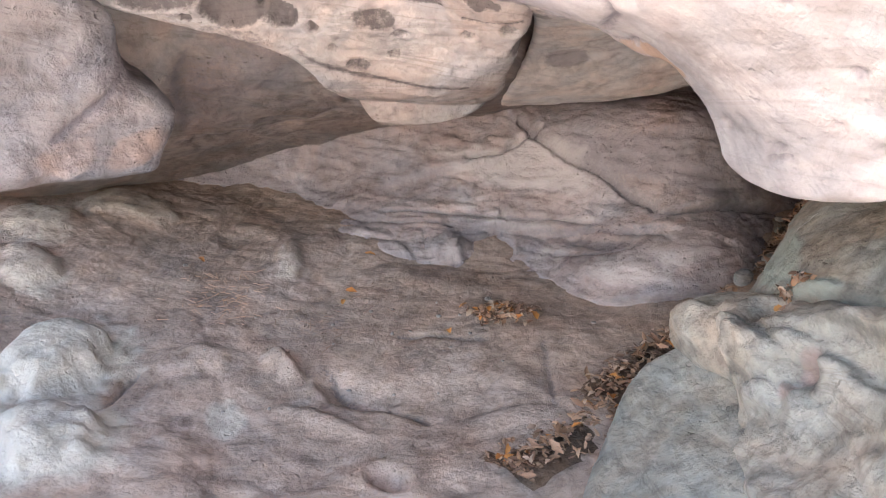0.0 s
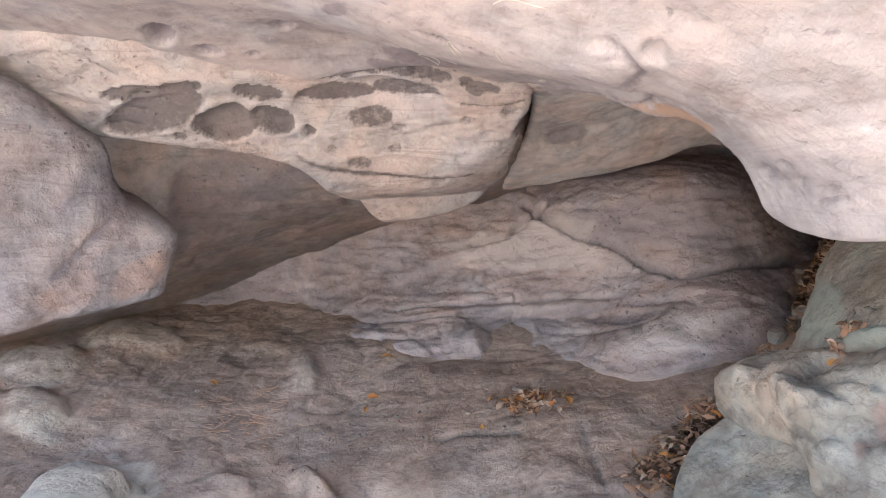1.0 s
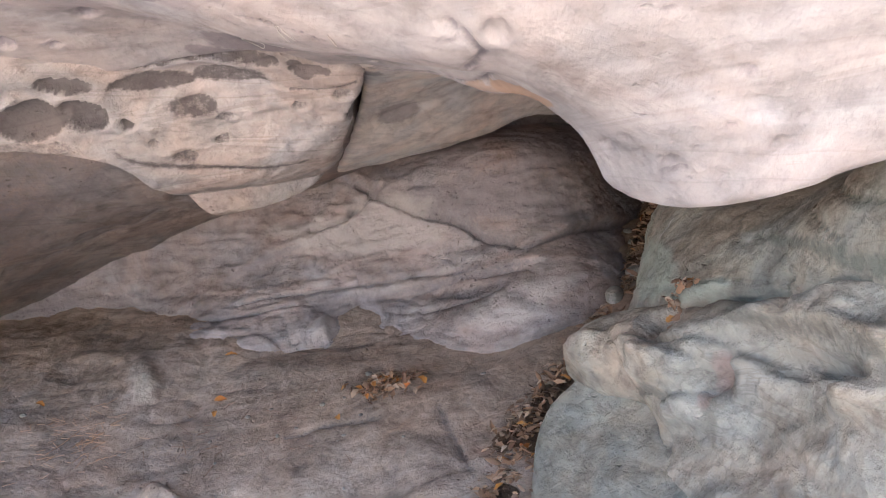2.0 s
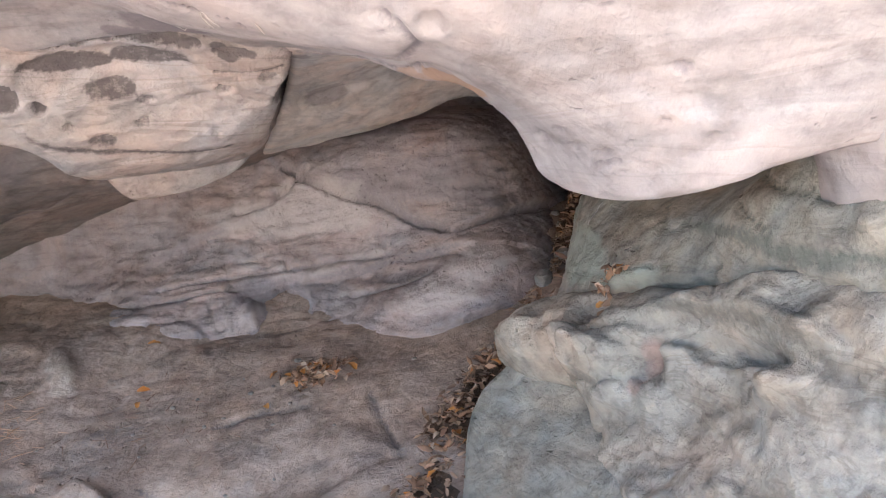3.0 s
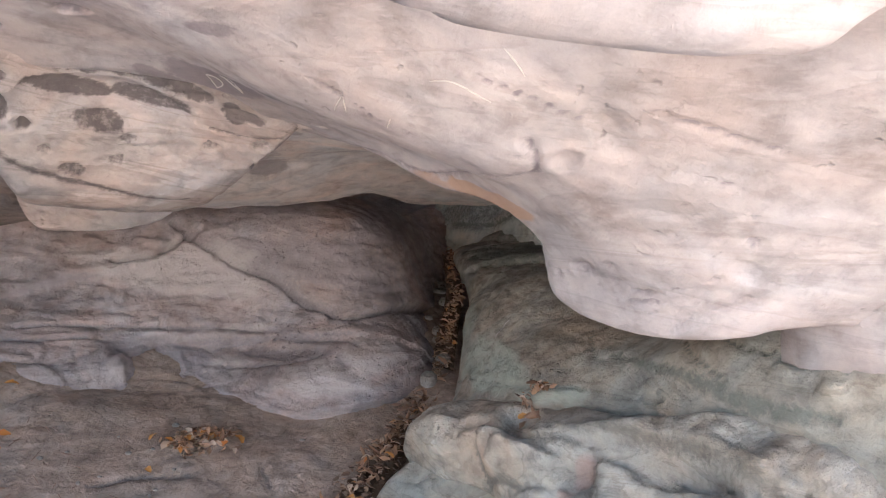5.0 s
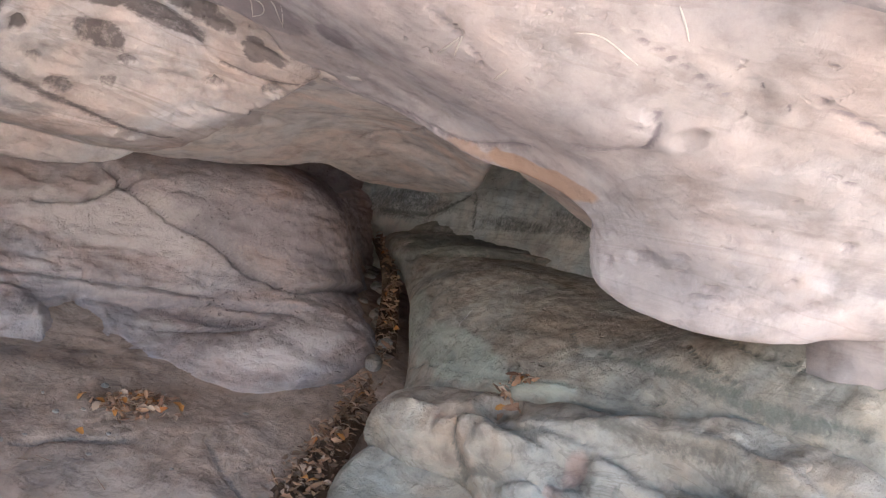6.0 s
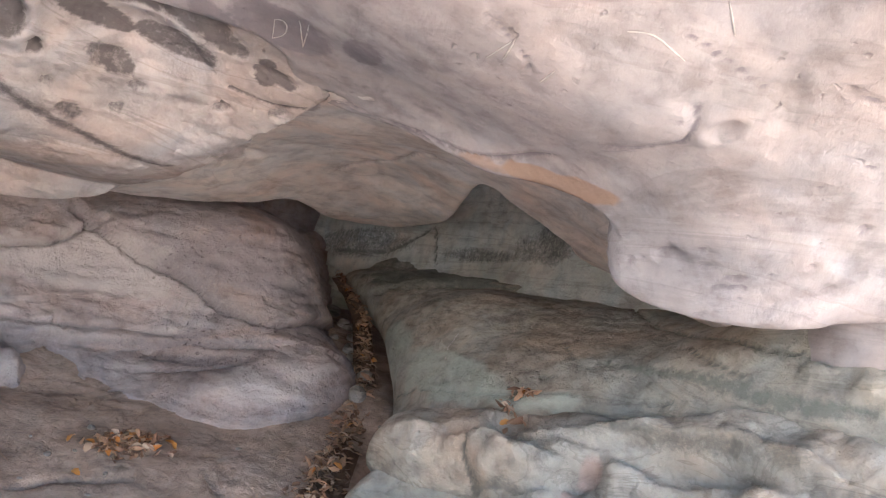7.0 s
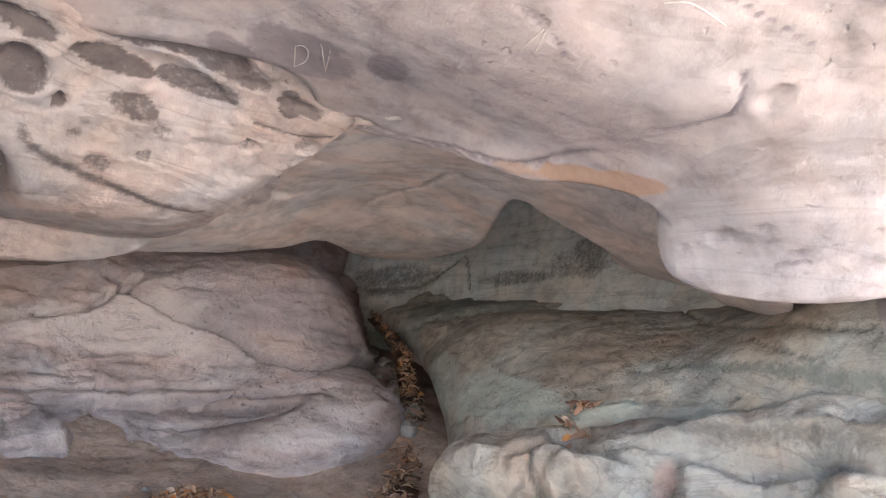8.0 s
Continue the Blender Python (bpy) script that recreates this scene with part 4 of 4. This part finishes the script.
def rock(name, key, material, cell, label, category="rock", parent=None, edge=0.06, depth=0.35, under=0.05, swell=0.012, ripple=0.004, crease=0.006, bed=(1.0, 1.0, 5.0), kind="", seed=0):
    """A rock mass: a swelling face inside its outline, a rounded rim and a side that runs back into the hill."""
    s = SHAPE[key]
    at, n, u = np.array(s["at"]), unit(s["out"]), np.array(s["along"])
    u = unit(u - n * (u @ n))
    v = np.cross(n, u)
    heights = np.array(s["heights"], float)
    nv, nu = heights.shape
    rim = spline(s["outline"], 220, True)
    margin = 0.1
    lo, hi = rim.min(0) - margin - cell, rim.max(0) + margin + cell
    us, vs = np.arange(lo[0], hi[0], cell), np.arange(lo[1], hi[1], cell)
    gu, gv = np.meshgrid(us, vs)
    q = np.stack([gu.ravel(), gv.ravel()], 1)
    near, dist, inside = np.zeros_like(q), np.zeros(len(q)), np.zeros(len(q), bool)
    a, b = rim, np.roll(rim, -1, 0)
    for k in range(0, len(q), 4000):
        c = q[k:k + 4000, None]
        ab = b - a
        t = np.clip(((c - a) * ab).sum(2) / np.maximum((ab * ab).sum(1), 1e-12), 0, 1)
        pts = a + t[..., None] * ab
        d = ((c - pts) ** 2).sum(2)
        j = d.argmin(1)
        near[k:k + 4000] = pts[np.arange(len(j)), j]
        dist[k:k + 4000] = np.sqrt(d[np.arange(len(j)), j])
        cross = (a[:, 1] > c[..., 1]) != (b[:, 1] > c[..., 1])
        x = a[:, 0] + (c[..., 1] - a[:, 1]) / np.where(np.abs(ab[:, 1]) < 1e-12, 1e-12, ab[:, 1]) * ab[:, 0]
        inside[k:k + 4000] = ((cross & (c[..., 0] < x)).sum(1) % 2) == 1
    out = np.where(inside, 0, np.minimum(dist / margin, 1.0))
    gone = ~inside & (dist > margin + 1.5 * cell)
    inward = near - q
    inward /= np.maximum(np.linalg.norm(inward, axis=1), 1e-9)[:, None]
    p2 = np.where(inside[:, None], q, near + inward * (out * under)[:, None])
    h = bspline(heights, (p2[:, 0] - s["u"][0]) / (s["u"][1] - s["u"][0]) * (nu - 3), (p2[:, 1] - s["v"][0]) / (s["v"][1] - s["v"][0]) * (nv - 3))
    r = np.clip(1 - dist / edge, 0, 1)
    h = h - np.where(inside, edge * (1 - np.sqrt(1 - r * r)), edge + depth * out)
    wob = at + p2[:, :1] * u + p2[:, 1:] * v
    patina_shade, tint = carve(s, p2, h, wob, seed)
    p = at + p2[:, :1] * u + p2[:, 1:] * v + h[:, None] * n
    bent = p * np.array(bed)
    h2 = swell * fbm(p, 0.3, 4, seed) + ripple * fbm(bent + 0.05 * fbm(p, 0.4, 2, seed + 3)[:, None], 0.16, 5, seed + 9, 0.6) * 1.5
    ridge = 1 - np.abs(vnoise(bent / 0.23 + 0.8 * fbm(p, 0.25, 2, seed + 21)[:, None], seed + 22))
    h2 = h2 - crease * np.clip(ridge, 0, 1) ** 10 * np.clip(0.5 + fbm(p, 0.5, 2, seed + 23), 0, 1)
    keep_rim = np.clip(dist / 0.03, 0.25, 1)
    p = p + (h2 * keep_rim)[:, None] * n
    w = len(us)
    i, j = np.meshgrid(np.arange(w - 1), np.arange(len(vs) - 1))
    k = (j * w + i).ravel()
    faces = np.stack([k, k + 1, k + 1 + w, k + w], 1)
    faces = faces[~gone[faces].any(1)]
    used = np.unique(faces)
    remap = np.full(len(q), -1)
    remap[used] = np.arange(len(used))
    SURFACES.append((p[used], remap[faces]))
    ob = mesh_object(name, p[used], remap[faces], material, masks={"patina_shade": patina_shade[used], "tint": tint[used]}, parent=parent)
    return tagged(ob, label, "" if parent else category, kind=kind)

overhang = rock("rock_overhang", "roof_rock", M_ROOF, 0.0105, "pale smooth sandstone overhang with a hanging nose", "rock overhang", edge=0.042, depth=0.3, seed=1, swell=0.008, ripple=0.002, crease=0.003)
rock("brow", "brow_rock", M_ROOF, 0.016, "pale front band of the sandstone overhang", "rock overhang", overhang, edge=0.06, depth=0.4, seed=12, swell=0.01, ripple=0.002)
rock("lobe", "lobe_rock", M_ROOF, 0.014, "pale rounded sandstone lobe beside the overhang", "rock overhang", overhang, edge=0.08, seed=2)
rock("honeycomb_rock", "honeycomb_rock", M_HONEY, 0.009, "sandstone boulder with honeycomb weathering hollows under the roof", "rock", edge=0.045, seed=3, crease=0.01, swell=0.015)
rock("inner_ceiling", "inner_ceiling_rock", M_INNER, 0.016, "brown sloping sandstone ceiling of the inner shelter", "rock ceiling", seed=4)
rock("left_rock", "left_rock", M_LEFT, 0.012, "mauve and pinkish rough sandstone mass", seed=5, edge=0.11, swell=0.022)
rock("recess_ceiling", "recess_ceiling_rock", M_RECESS, 0.014, "smooth beige sandstone bulge above the deep recess", "rock ceiling", seed=6, edge=0.05)
rock("rear_rock", "rear_rock", M_REAR, 0.02, "grey stained sandstone wall behind the ledge with painted shade in its gap", seed=7)
rock("back_rock", "back_rock", M_BACK, 0.011, "layered brown sandstone outcrop at the back of the shelter", seed=8, swell=0.014, ripple=0.007, crease=0.014)
rock("ledge_rock", "ledge_rock", M_LEDGE, 0.013, "grey-green sloping sandstone ledge", seed=9, edge=0.08, crease=0.01)
rock("front_rock", "front_rock", M_KNOB, 0.011, "lumpy pale sandstone shelf in front of the ledge", seed=10, swell=0.032, ripple=0.009, crease=0.016, bed=(1.5, 1.5, 3.0))
rock("low_slab", "low_slab", M_LEDGE, 0.014, "smooth grey sandstone slab beside the crack", seed=11)

# ---- ground ----
def ground():
    s = SHAPE["floor"]
    heights = np.array(s["heights"], float)
    inner_x, inner_y = np.arange(-2.6, 1.7, 0.016), np.arange(0.4, 5.0, 0.016)
    far = np.array([1, 2, 4, 8, 16, 40, 100, 300, 1000, 2500.0])
    xs = np.concatenate([-2.6 - far[::-1], inner_x, 1.7 + far])
    ys = np.concatenate([0.4 - far[::-1], inner_y, 5.0 + far])
    gx, gy = np.meshgrid(xs, ys)
    x, y = gx.ravel(), gy.ravel()
    h = bspline(heights, (x + 2.4) / 3.8 * 6, (y - 3.0 + 2.4) / 4.2 * 6)
    q = np.stack([x, y - 3.0], 1)
    patina_shade, tint = carve(s, q, h, np.stack([x, y, 0 * x], 1), 30)
    p = np.stack([x, y, 0.5 + h], 1)
    fall = np.clip((y - 0.9) / 1.0, 0, 1)
    p[:, 2] = p[:, 2] * fall + 0.05 * (1 - fall)
    p[:, 2] += 0.022 * fbm(p, 0.4, 5, 31) + 0.003 * fbm(p * np.array([1, 1.4, 1]), 0.09, 4, 33)
    ridge = 1 - np.abs(vnoise(p * np.array([3, 4.5, 3]) + 0.8 * fbm(p, 0.25, 2, 37)[:, None], 38))
    p[:, 2] -= 0.012 * ridge ** 12
    w = len(xs)
    i, j = np.meshgrid(np.arange(w - 1), np.arange(len(ys) - 1))
    k = (j * w + i).ravel()
    faces = np.stack([k, k + 1, k + 1 + w, k + w], 1)
    ob = mesh_object("ground", p, faces, M_FLOOR, masks={"patina_shade": patina_shade, "tint": tint})
    ob.data.materials.append(M_OUT)
    outside = (p[faces].mean(1)[:, 1] < 0.95) | (np.abs(p[faces].mean(1)[:, 0]) > 3)
    ob.data.polygons.foreach_set("material_index", outside.astype(np.int32))
    SURFACES.append((p, faces))
    return tagged(ob, "sloping brown sandstone shelter floor and unseen pale ground that bounces light", "ground", kind="structure")


ground()


# ---- the unseen hill added to close the shelter to stray light ----
def hill():
    t, a = np.linspace(0, 1, 40), np.linspace(0, 1, 60)
    rows, cols = [], []
    pts = []
    for v in t:
        for w in a:
            ang = radians(-40 + 225 * w)
            rad = 4.6 - 2.0 * v ** 3
            x, y = 0.4 + 1.15 * rad * math.cos(ang), 2.6 + rad * math.sin(ang) * 0.85
            pts.append((x, y, -0.6 + 4.6 * math.sin(v * math.pi / 2)))
    p = np.array(pts)
    p += (0.18 * fbm(p, 1.2, 4, 77))[:, None] * np.array([0.6, 0.6, 0.8])
    faces = [(j * 60 + i, j * 60 + i + 1, (j + 1) * 60 + i + 1, (j + 1) * 60 + i) for j in range(39) for i in range(59)]
    top = [39 * 60 + i for i in range(60)]
    faces.append(tuple(top))
    ob = mesh_object("wall_hill_blocker", p, faces, M_BACK, masks={"patina_shade": np.zeros(len(p)), "tint": np.zeros(len(p))})
    return tagged(ob, "unseen rough sandstone hillside added to close the shelter to light", "hillside", kind="structure")


hill()


# unseen cliff, added to stop sky light leaking in over the roof
def cliff_light_block():
    xs = np.linspace(-4.2, 4.8, 110)
    prof = spline([(0.4, 1.96), (0.22, 2.12), (0.35, 2.6), (0.95, 3.2), (2.2, 3.85), (3.4, 4.2)], 40)
    drop_ = 0.28 * np.clip((xs - 0.5) / 0.8, 0, 1) + 1.9 * np.clip((xs - 2.5) / 0.8, 0, 1)
    p = np.array([(x, y, z - d * max(0, 1 - k / 20)) for k, (y, z) in enumerate(prof) for x, d in zip(xs, drop_)])
    p[:, 1] += 0.1 * fbm(p, 0.9, 4, 71)
    faces = [(j * 110 + i, j * 110 + i + 1, (j + 1) * 110 + i + 1, (j + 1) * 110 + i) for j in range(39) for i in range(109)]
    ob = mesh_object("wall_cliff_blocker", p, faces, M_ROOF, masks={"patina_shade": np.zeros(len(p)), "tint": np.zeros(len(p))})
    return tagged(ob, "unseen pale sandstone cliff added above the shelter mouth to block sky light", "cliff", kind="structure")


cliff_light_block()


# ---- where things rest ----
def support():
    verts, faces, base = [], [], 0
    for p, f in SURFACES:
        verts.append(p)
        faces.append(f + base)
        base += len(p)
    return BVHTree.FromPolygons(np.concatenate(verts).tolist(), np.concatenate(faces).tolist())


GROUND = support()


def drop(x, y, top):
    """The place and the normal of the first surface under (x, y, top)."""
    place, normal, _, _ = GROUND.ray_cast(Vector((x, y, top)), Vector((0, 0, -1)))
    return (place, normal if normal.z > 0 else -normal) if place else (Vector((x, y, 0.3)), Vector((0, 0, 1)))


# ---- dry leaves ----
def leaf_mesh(name, material, length, width, curl, fold, seed):
    rng = np.random.default_rng(seed)
    n, verts, faces = 6, [], []
    for i in range(n + 1):
        t = i / n
        half = width * math.sin(math.pi * min(max(t, 0.03), 0.97)) ** 0.8 * (1 + 0.15 * rng.normal())
        x, z = length * (t - 0.5), curl * math.sin(math.pi * t) + 0.3 * curl * rng.normal() * 0.2
        verts += [(x, half, z + fold * half), (x, 0, z), (x, -half, z + fold * half * (1 + 0.4 * rng.normal()))]
    for i in range(n):
        a = 3 * i
        faces += [(a, a + 1, a + 4, a + 3), (a + 1, a + 2, a + 5, a + 4)]
    top = len(verts)
    verts += [(x, y, z - 0.0012) for x, y, z in verts]
    faces += [tuple(top + k for k in reversed(f)) for f in faces]
    me = bpy.data.meshes.new(name)
    me.from_pydata(verts, [], faces)
    me.polygons.foreach_set("use_smooth", [True] * len(me.polygons))
    me.materials.append(material)
    return me


BROWN = [leaf_mesh("leaf", M_LEAF, 0.05 + 0.004 * k, 0.011 + 0.0015 * (k % 3), (-1) ** k * (0.006 + 0.002 * (k % 4)), 0.5 * (-1) ** (k // 2), k) for k in range(7)]
ORANGE = [leaf_mesh("leaf", M_ORANGE, 0.05 + 0.005 * k, 0.012 + 0.001 * k, 0.006, 0.4, 20 + k) for k in range(3)]
TAN = [leaf_mesh("leaf", M_TAN, 0.045 + 0.005 * k, 0.011 + 0.001 * k, 0.007, 0.4, 30 + k) for k in range(3)]


def lay(me, place, normal, rng, lift=0.004, tilt=0.35, parent=None, name="leaf", size=0.72):
    ob = new(name, me)
    up = (Vector(normal) + tilt * Vector(rng.normal(size=3))).normalized()
    turn = up.to_track_quat("Z", "Y").to_matrix().to_4x4()
    s = size * rng.uniform(0.7, 1.3)
    ob.matrix_world = Matrix.Translation(Vector(place) + lift * Vector(normal)) @ turn @ pose(0, 0, 0, 0, 0, rng.uniform(0, 360)) @ Matrix.Scale(s, 4)
    ob.parent = parent
    return ob


CRACK = [(0.30, 2.42, 0.40), (0.52, 2.62, 0.47), (0.68, 2.84, 0.56), (0.82, 3.01, 0.63), (1.0, 3.17, 0.71), (1.2, 3.36, 0.80), (1.38, 3.52, 0.90), (1.57, 3.77, 1.05), (1.85, 4.2, 1.24), (2.17, 4.82, 1.42)]


def crack_litter():
    line = spline(CRACK, 80)
    side = np.gradient(line, axis=0)
    side = np.stack([side[:, 1], -side[:, 0], 0 * side[:, 0]], 1)
    side /= np.linalg.norm(side, axis=1)[:, None]
    off = np.linspace(-1, 1, 9)
    width = np.interp(np.linspace(0, 1, 80), [0, 0.25, 0.45, 0.62, 0.75, 1], [0.12, 0.11, 0.09, 0.075, 0.05, 0.04])
    p = (line[:, None] + off[None, :, None] * (side * width[:, None])[:, None]).reshape(-1, 3)
    p[:, 2] += 0.012 * (1 - np.tile(off, 80) ** 2) - 0.02 + 0.012 * fbm(p, 0.05, 3, 55)
    faces = [(j * 9 + i, j * 9 + i + 1, (j + 1) * 9 + i + 1, (j + 1) * 9 + i) for j in range(79) for i in range(8)]
    bed = mesh_object("leaf_litter", p, faces, M_SOIL, masks={"patina_shade": np.zeros(len(p)), "tint": np.zeros(len(p))})
    tagged(bed, "brown dry leaf litter filling the crack between the rocks", "leaf litter", kind="stuff")
    rng = np.random.default_rng(4)
    for k in range(300):
        t = rng.uniform(0, 1) ** 1.35
        i = min(int(t * 79), 78)
        o = np.clip(rng.normal(0, 0.42), -0.95, 0.95)
        spot = line[i] + (line[i + 1] - line[i]) * rng.uniform() + o * side[i] * width[i]
        spot[2] += 0.012 * (1 - o * o) - 0.008 + rng.uniform(0, 0.018)
        me = BROWN[rng.integers(7)] if rng.uniform() < 0.7 else (TAN[rng.integers(3)] if rng.uniform() < 0.7 else ORANGE[rng.integers(3)])
        lay(me, spot, (0, -0.15, 1), rng, 0.004, 0.5, bed)
    verts, faces = [], []
    for k in range(900):
        t = rng.uniform(0, 1) ** 1.2
        i = min(int(t * 79), 78)
        o = np.clip(rng.normal(0, 0.5), -1, 1)
        c = line[i] + (line[i + 1] - line[i]) * rng.uniform() + o * side[i] * width[i]
        c[2] += 0.010 * (1 - o * o) - 0.012 + rng.uniform(0, 0.014)
        m = Matrix.Translation(c) @ pose(0, 0, 0, rng.normal(0, 28), rng.normal(0, 28), rng.uniform(0, 360))
        a, b, z = rng.uniform(0.008, 0.022), rng.uniform(0.004, 0.010), rng.uniform(-0.005, 0.005)
        base = len(verts)
        verts += [tuple(m @ Vector(q)) for q in ((-a, 0, 0), (-0.3 * a, b, z), (0.5 * a, 0.8 * b, z), (a, 0, 0.5 * z), (0.4 * a, -b, z), (-0.4 * a, -0.8 * b, z), (0, 0, -0.5 * z))]
        faces += [(base + 6, base + j, base + (j + 1) % 6) for j in range(6)]
    crumbs = mesh_object("leaf_fragments", verts, faces, M_CRUMB, bed)
    tagged(crumbs, "small broken brown leaf fragments", kind="stuff")


crack_litter()


def leaf_pile(x, y, rx, ry, count, seed, label, size):
    rng = np.random.default_rng(seed)
    place, normal = drop(x, y, 1.15)
    base = new("leaf_pile")
    base.location = place
    bpy.context.view_layer.update()
    for k in range(count):
        a, b = rng.normal(0, 0.5, 2)
        c, n = drop(x + a * rx, y + b * ry, 1.15)
        c = c + Vector((0, 0, 0.045 * max(0, 1 - a * a - b * b) * rng.uniform()))
        u = rng.uniform()
        ob = lay(TAN[rng.integers(3)] if u < 0.25 else BROWN[rng.integers(7)] if u < 0.93 else ORANGE[rng.integers(3)], c, n, rng, 0.006, 0.4, size=size)
        ob.parent = base
        ob.matrix_parent_inverse = Matrix.Translation(-place)
    return tagged(base, label, "leaf pile")


leaf_pile(0.30, 3.40, 0.11, 0.09, 260, 3, "small heap of curled tan and brown dry leaves on the floor", 0.68)
leaf_pile(1.09, 2.45, 0.04, 0.055, 30, 6, "dry leaves caught in a rock pocket", 0.75)
rng = np.random.default_rng(12)
for x, y in ((-0.36, 3.49), (-0.34, 3.58), (0.1, 3.28), (-0.3, 3.9), (-1.05, 3.75), (0.44, 3.36), (0.36, 3.47)):
    c, n = drop(x, y, 1.15)
    ob = lay(ORANGE[rng.integers(3)], c, n, rng, 0.006, 0.15, None, "dry_leaf", 0.85)
    tagged(ob, "single orange dry leaf lying on the rock floor", "leaf", "loose orange leaves")


def twigs(x, y, rx, ry, count, seed):
    rng, bm = np.random.default_rng(seed), bmesh.new()
    for k in range(count):
        c, n = drop(x + rng.normal(0, rx), y + rng.normal(0, ry), 1.15)
        made = bmesh.ops.create_cone(bm, segments=5, radius1=0.0016, radius2=0.0008, depth=rng.uniform(0.02, 0.07), cap_ends=True)
        m = Matrix.Translation(c + Vector((0, 0, 0.003))) @ n.to_track_quat("Z", "Y").to_matrix().to_4x4() @ pose(0, 0, 0, 0, 0, rng.uniform(0, 360)) @ pose(0, 0, 0, 90 + rng.normal(0, 8), 0, 0)
        bmesh.ops.transform(bm, matrix=m, verts=made["verts"])
    me = bpy.data.meshes.new("twig_litter")
    bm.to_mesh(me)
    bm.free()
    me.materials.append(M_LEAF)
    return tagged(new("twig_litter", me), "dark scatter of thin dry twigs on the floor", "twigs", kind="stuff")


twigs(-0.86, 3.45, 0.09, 0.1, 90, 2)
twigs(-0.3, 3.35, 0.2, 0.12, 35, 3)


# ---- stones ----
def pebble(x, y, r, seed, top=1.15, name="pebble", label="small pale angular stone on the rock floor", group="loose pebbles"):
    bm = bmesh.new()
    bmesh.ops.create_icosphere(bm, subdivisions=2, radius=r)
    rng = np.random.default_rng(seed)
    sc = rng.uniform(0.6, 1.2, 3) * (1, 1, 0.7)
    for v in bm.verts:
        v.co *= 1 + 0.28 * noise.noise(v.co / r * 0.9 + Vector((seed * 3.1, 0, 0)))
        v.co = Vector((v.co.x * sc[0], v.co.y * sc[1], v.co.z * sc[2]))
    me = bpy.data.meshes.new(name)
    bm.to_mesh(me)
    bm.free()
    me.materials.append(M_PEBBLE)
    ob = new(name, me)
    c, n = drop(x, y, top)
    ob.matrix_world = Matrix.Translation(c + Vector((0, 0, 0.3 * r))) @ pose(0, 0, 0, 0, 0, seed * 47)
    return tagged(ob, label, "stone", group)


rng = np.random.default_rng(8)
for k in range(26):
    a, b = (rng.uniform(-1.2, 0.9), rng.uniform(2.7, 3.7)) if k > 8 else (rng.normal(0.15, 0.12), rng.normal(3.42, 0.1))
    pebble(a, b, rng.uniform(0.006, 0.014), k)
for k in range(14):
    t = rng.uniform(0.72, 1.0)
    c = spline(CRACK, 100)[int(t * 99)]
    pebble(c[0] + rng.normal(0, 0.04), c[1] + rng.normal(0, 0.04), rng.uniform(0.025, 0.05), 60 + k, c[2] + 0.1, "stone", "grey angular stone lying in the crack", "stones in the crack")
pebble(1.29, 3.44, 0.05, 91, 1.0, "stone", "grey stone wedged in the leaf-filled crack", "stones in the crack")
pebble(1.45, 3.6, 0.045, 92, 1.1, "stone", "grey stone wedged in the leaf-filled crack", "stones in the crack")


# ---- old scratches in the stone ----
def scratch(points, width=0.0018):
    line = spline(points, 14)
    verts, faces = [], []
    for i, c in enumerate(line):
        place, normal, _, _ = GROUND.find_nearest(Vector(c))
        ahead = Vector(line[min(i + 1, 13)] - line[max(i - 1, 0)]).normalized()
        side = normal.cross(ahead).normalized() * width * (0.35 + 0.65 * math.sin(math.pi * (i + 0.7) / 14.4))
        if normal.dot(Vector((0, 0, 1.4)) - place) < 0 and normal.y > 0:
            normal = -normal
        up = normal * 0.003
        verts += [place + side + up * 0.3, place + up, place - side + up * 0.3]
    for i in range(13):
        a = 3 * i
        faces += [(a, a + 1, a + 4, a + 3), (a + 1, a + 2, a + 5, a + 4)]
    ob = mesh_object("scratch_mark", [tuple(v) for v in verts], faces, M_SCRATCH)
    return tagged(ob, "thin pale scratch line in the weathered sandstone", "scratch", "scratches in the stone")


for points in SCRATCHES:
    scratch(points)
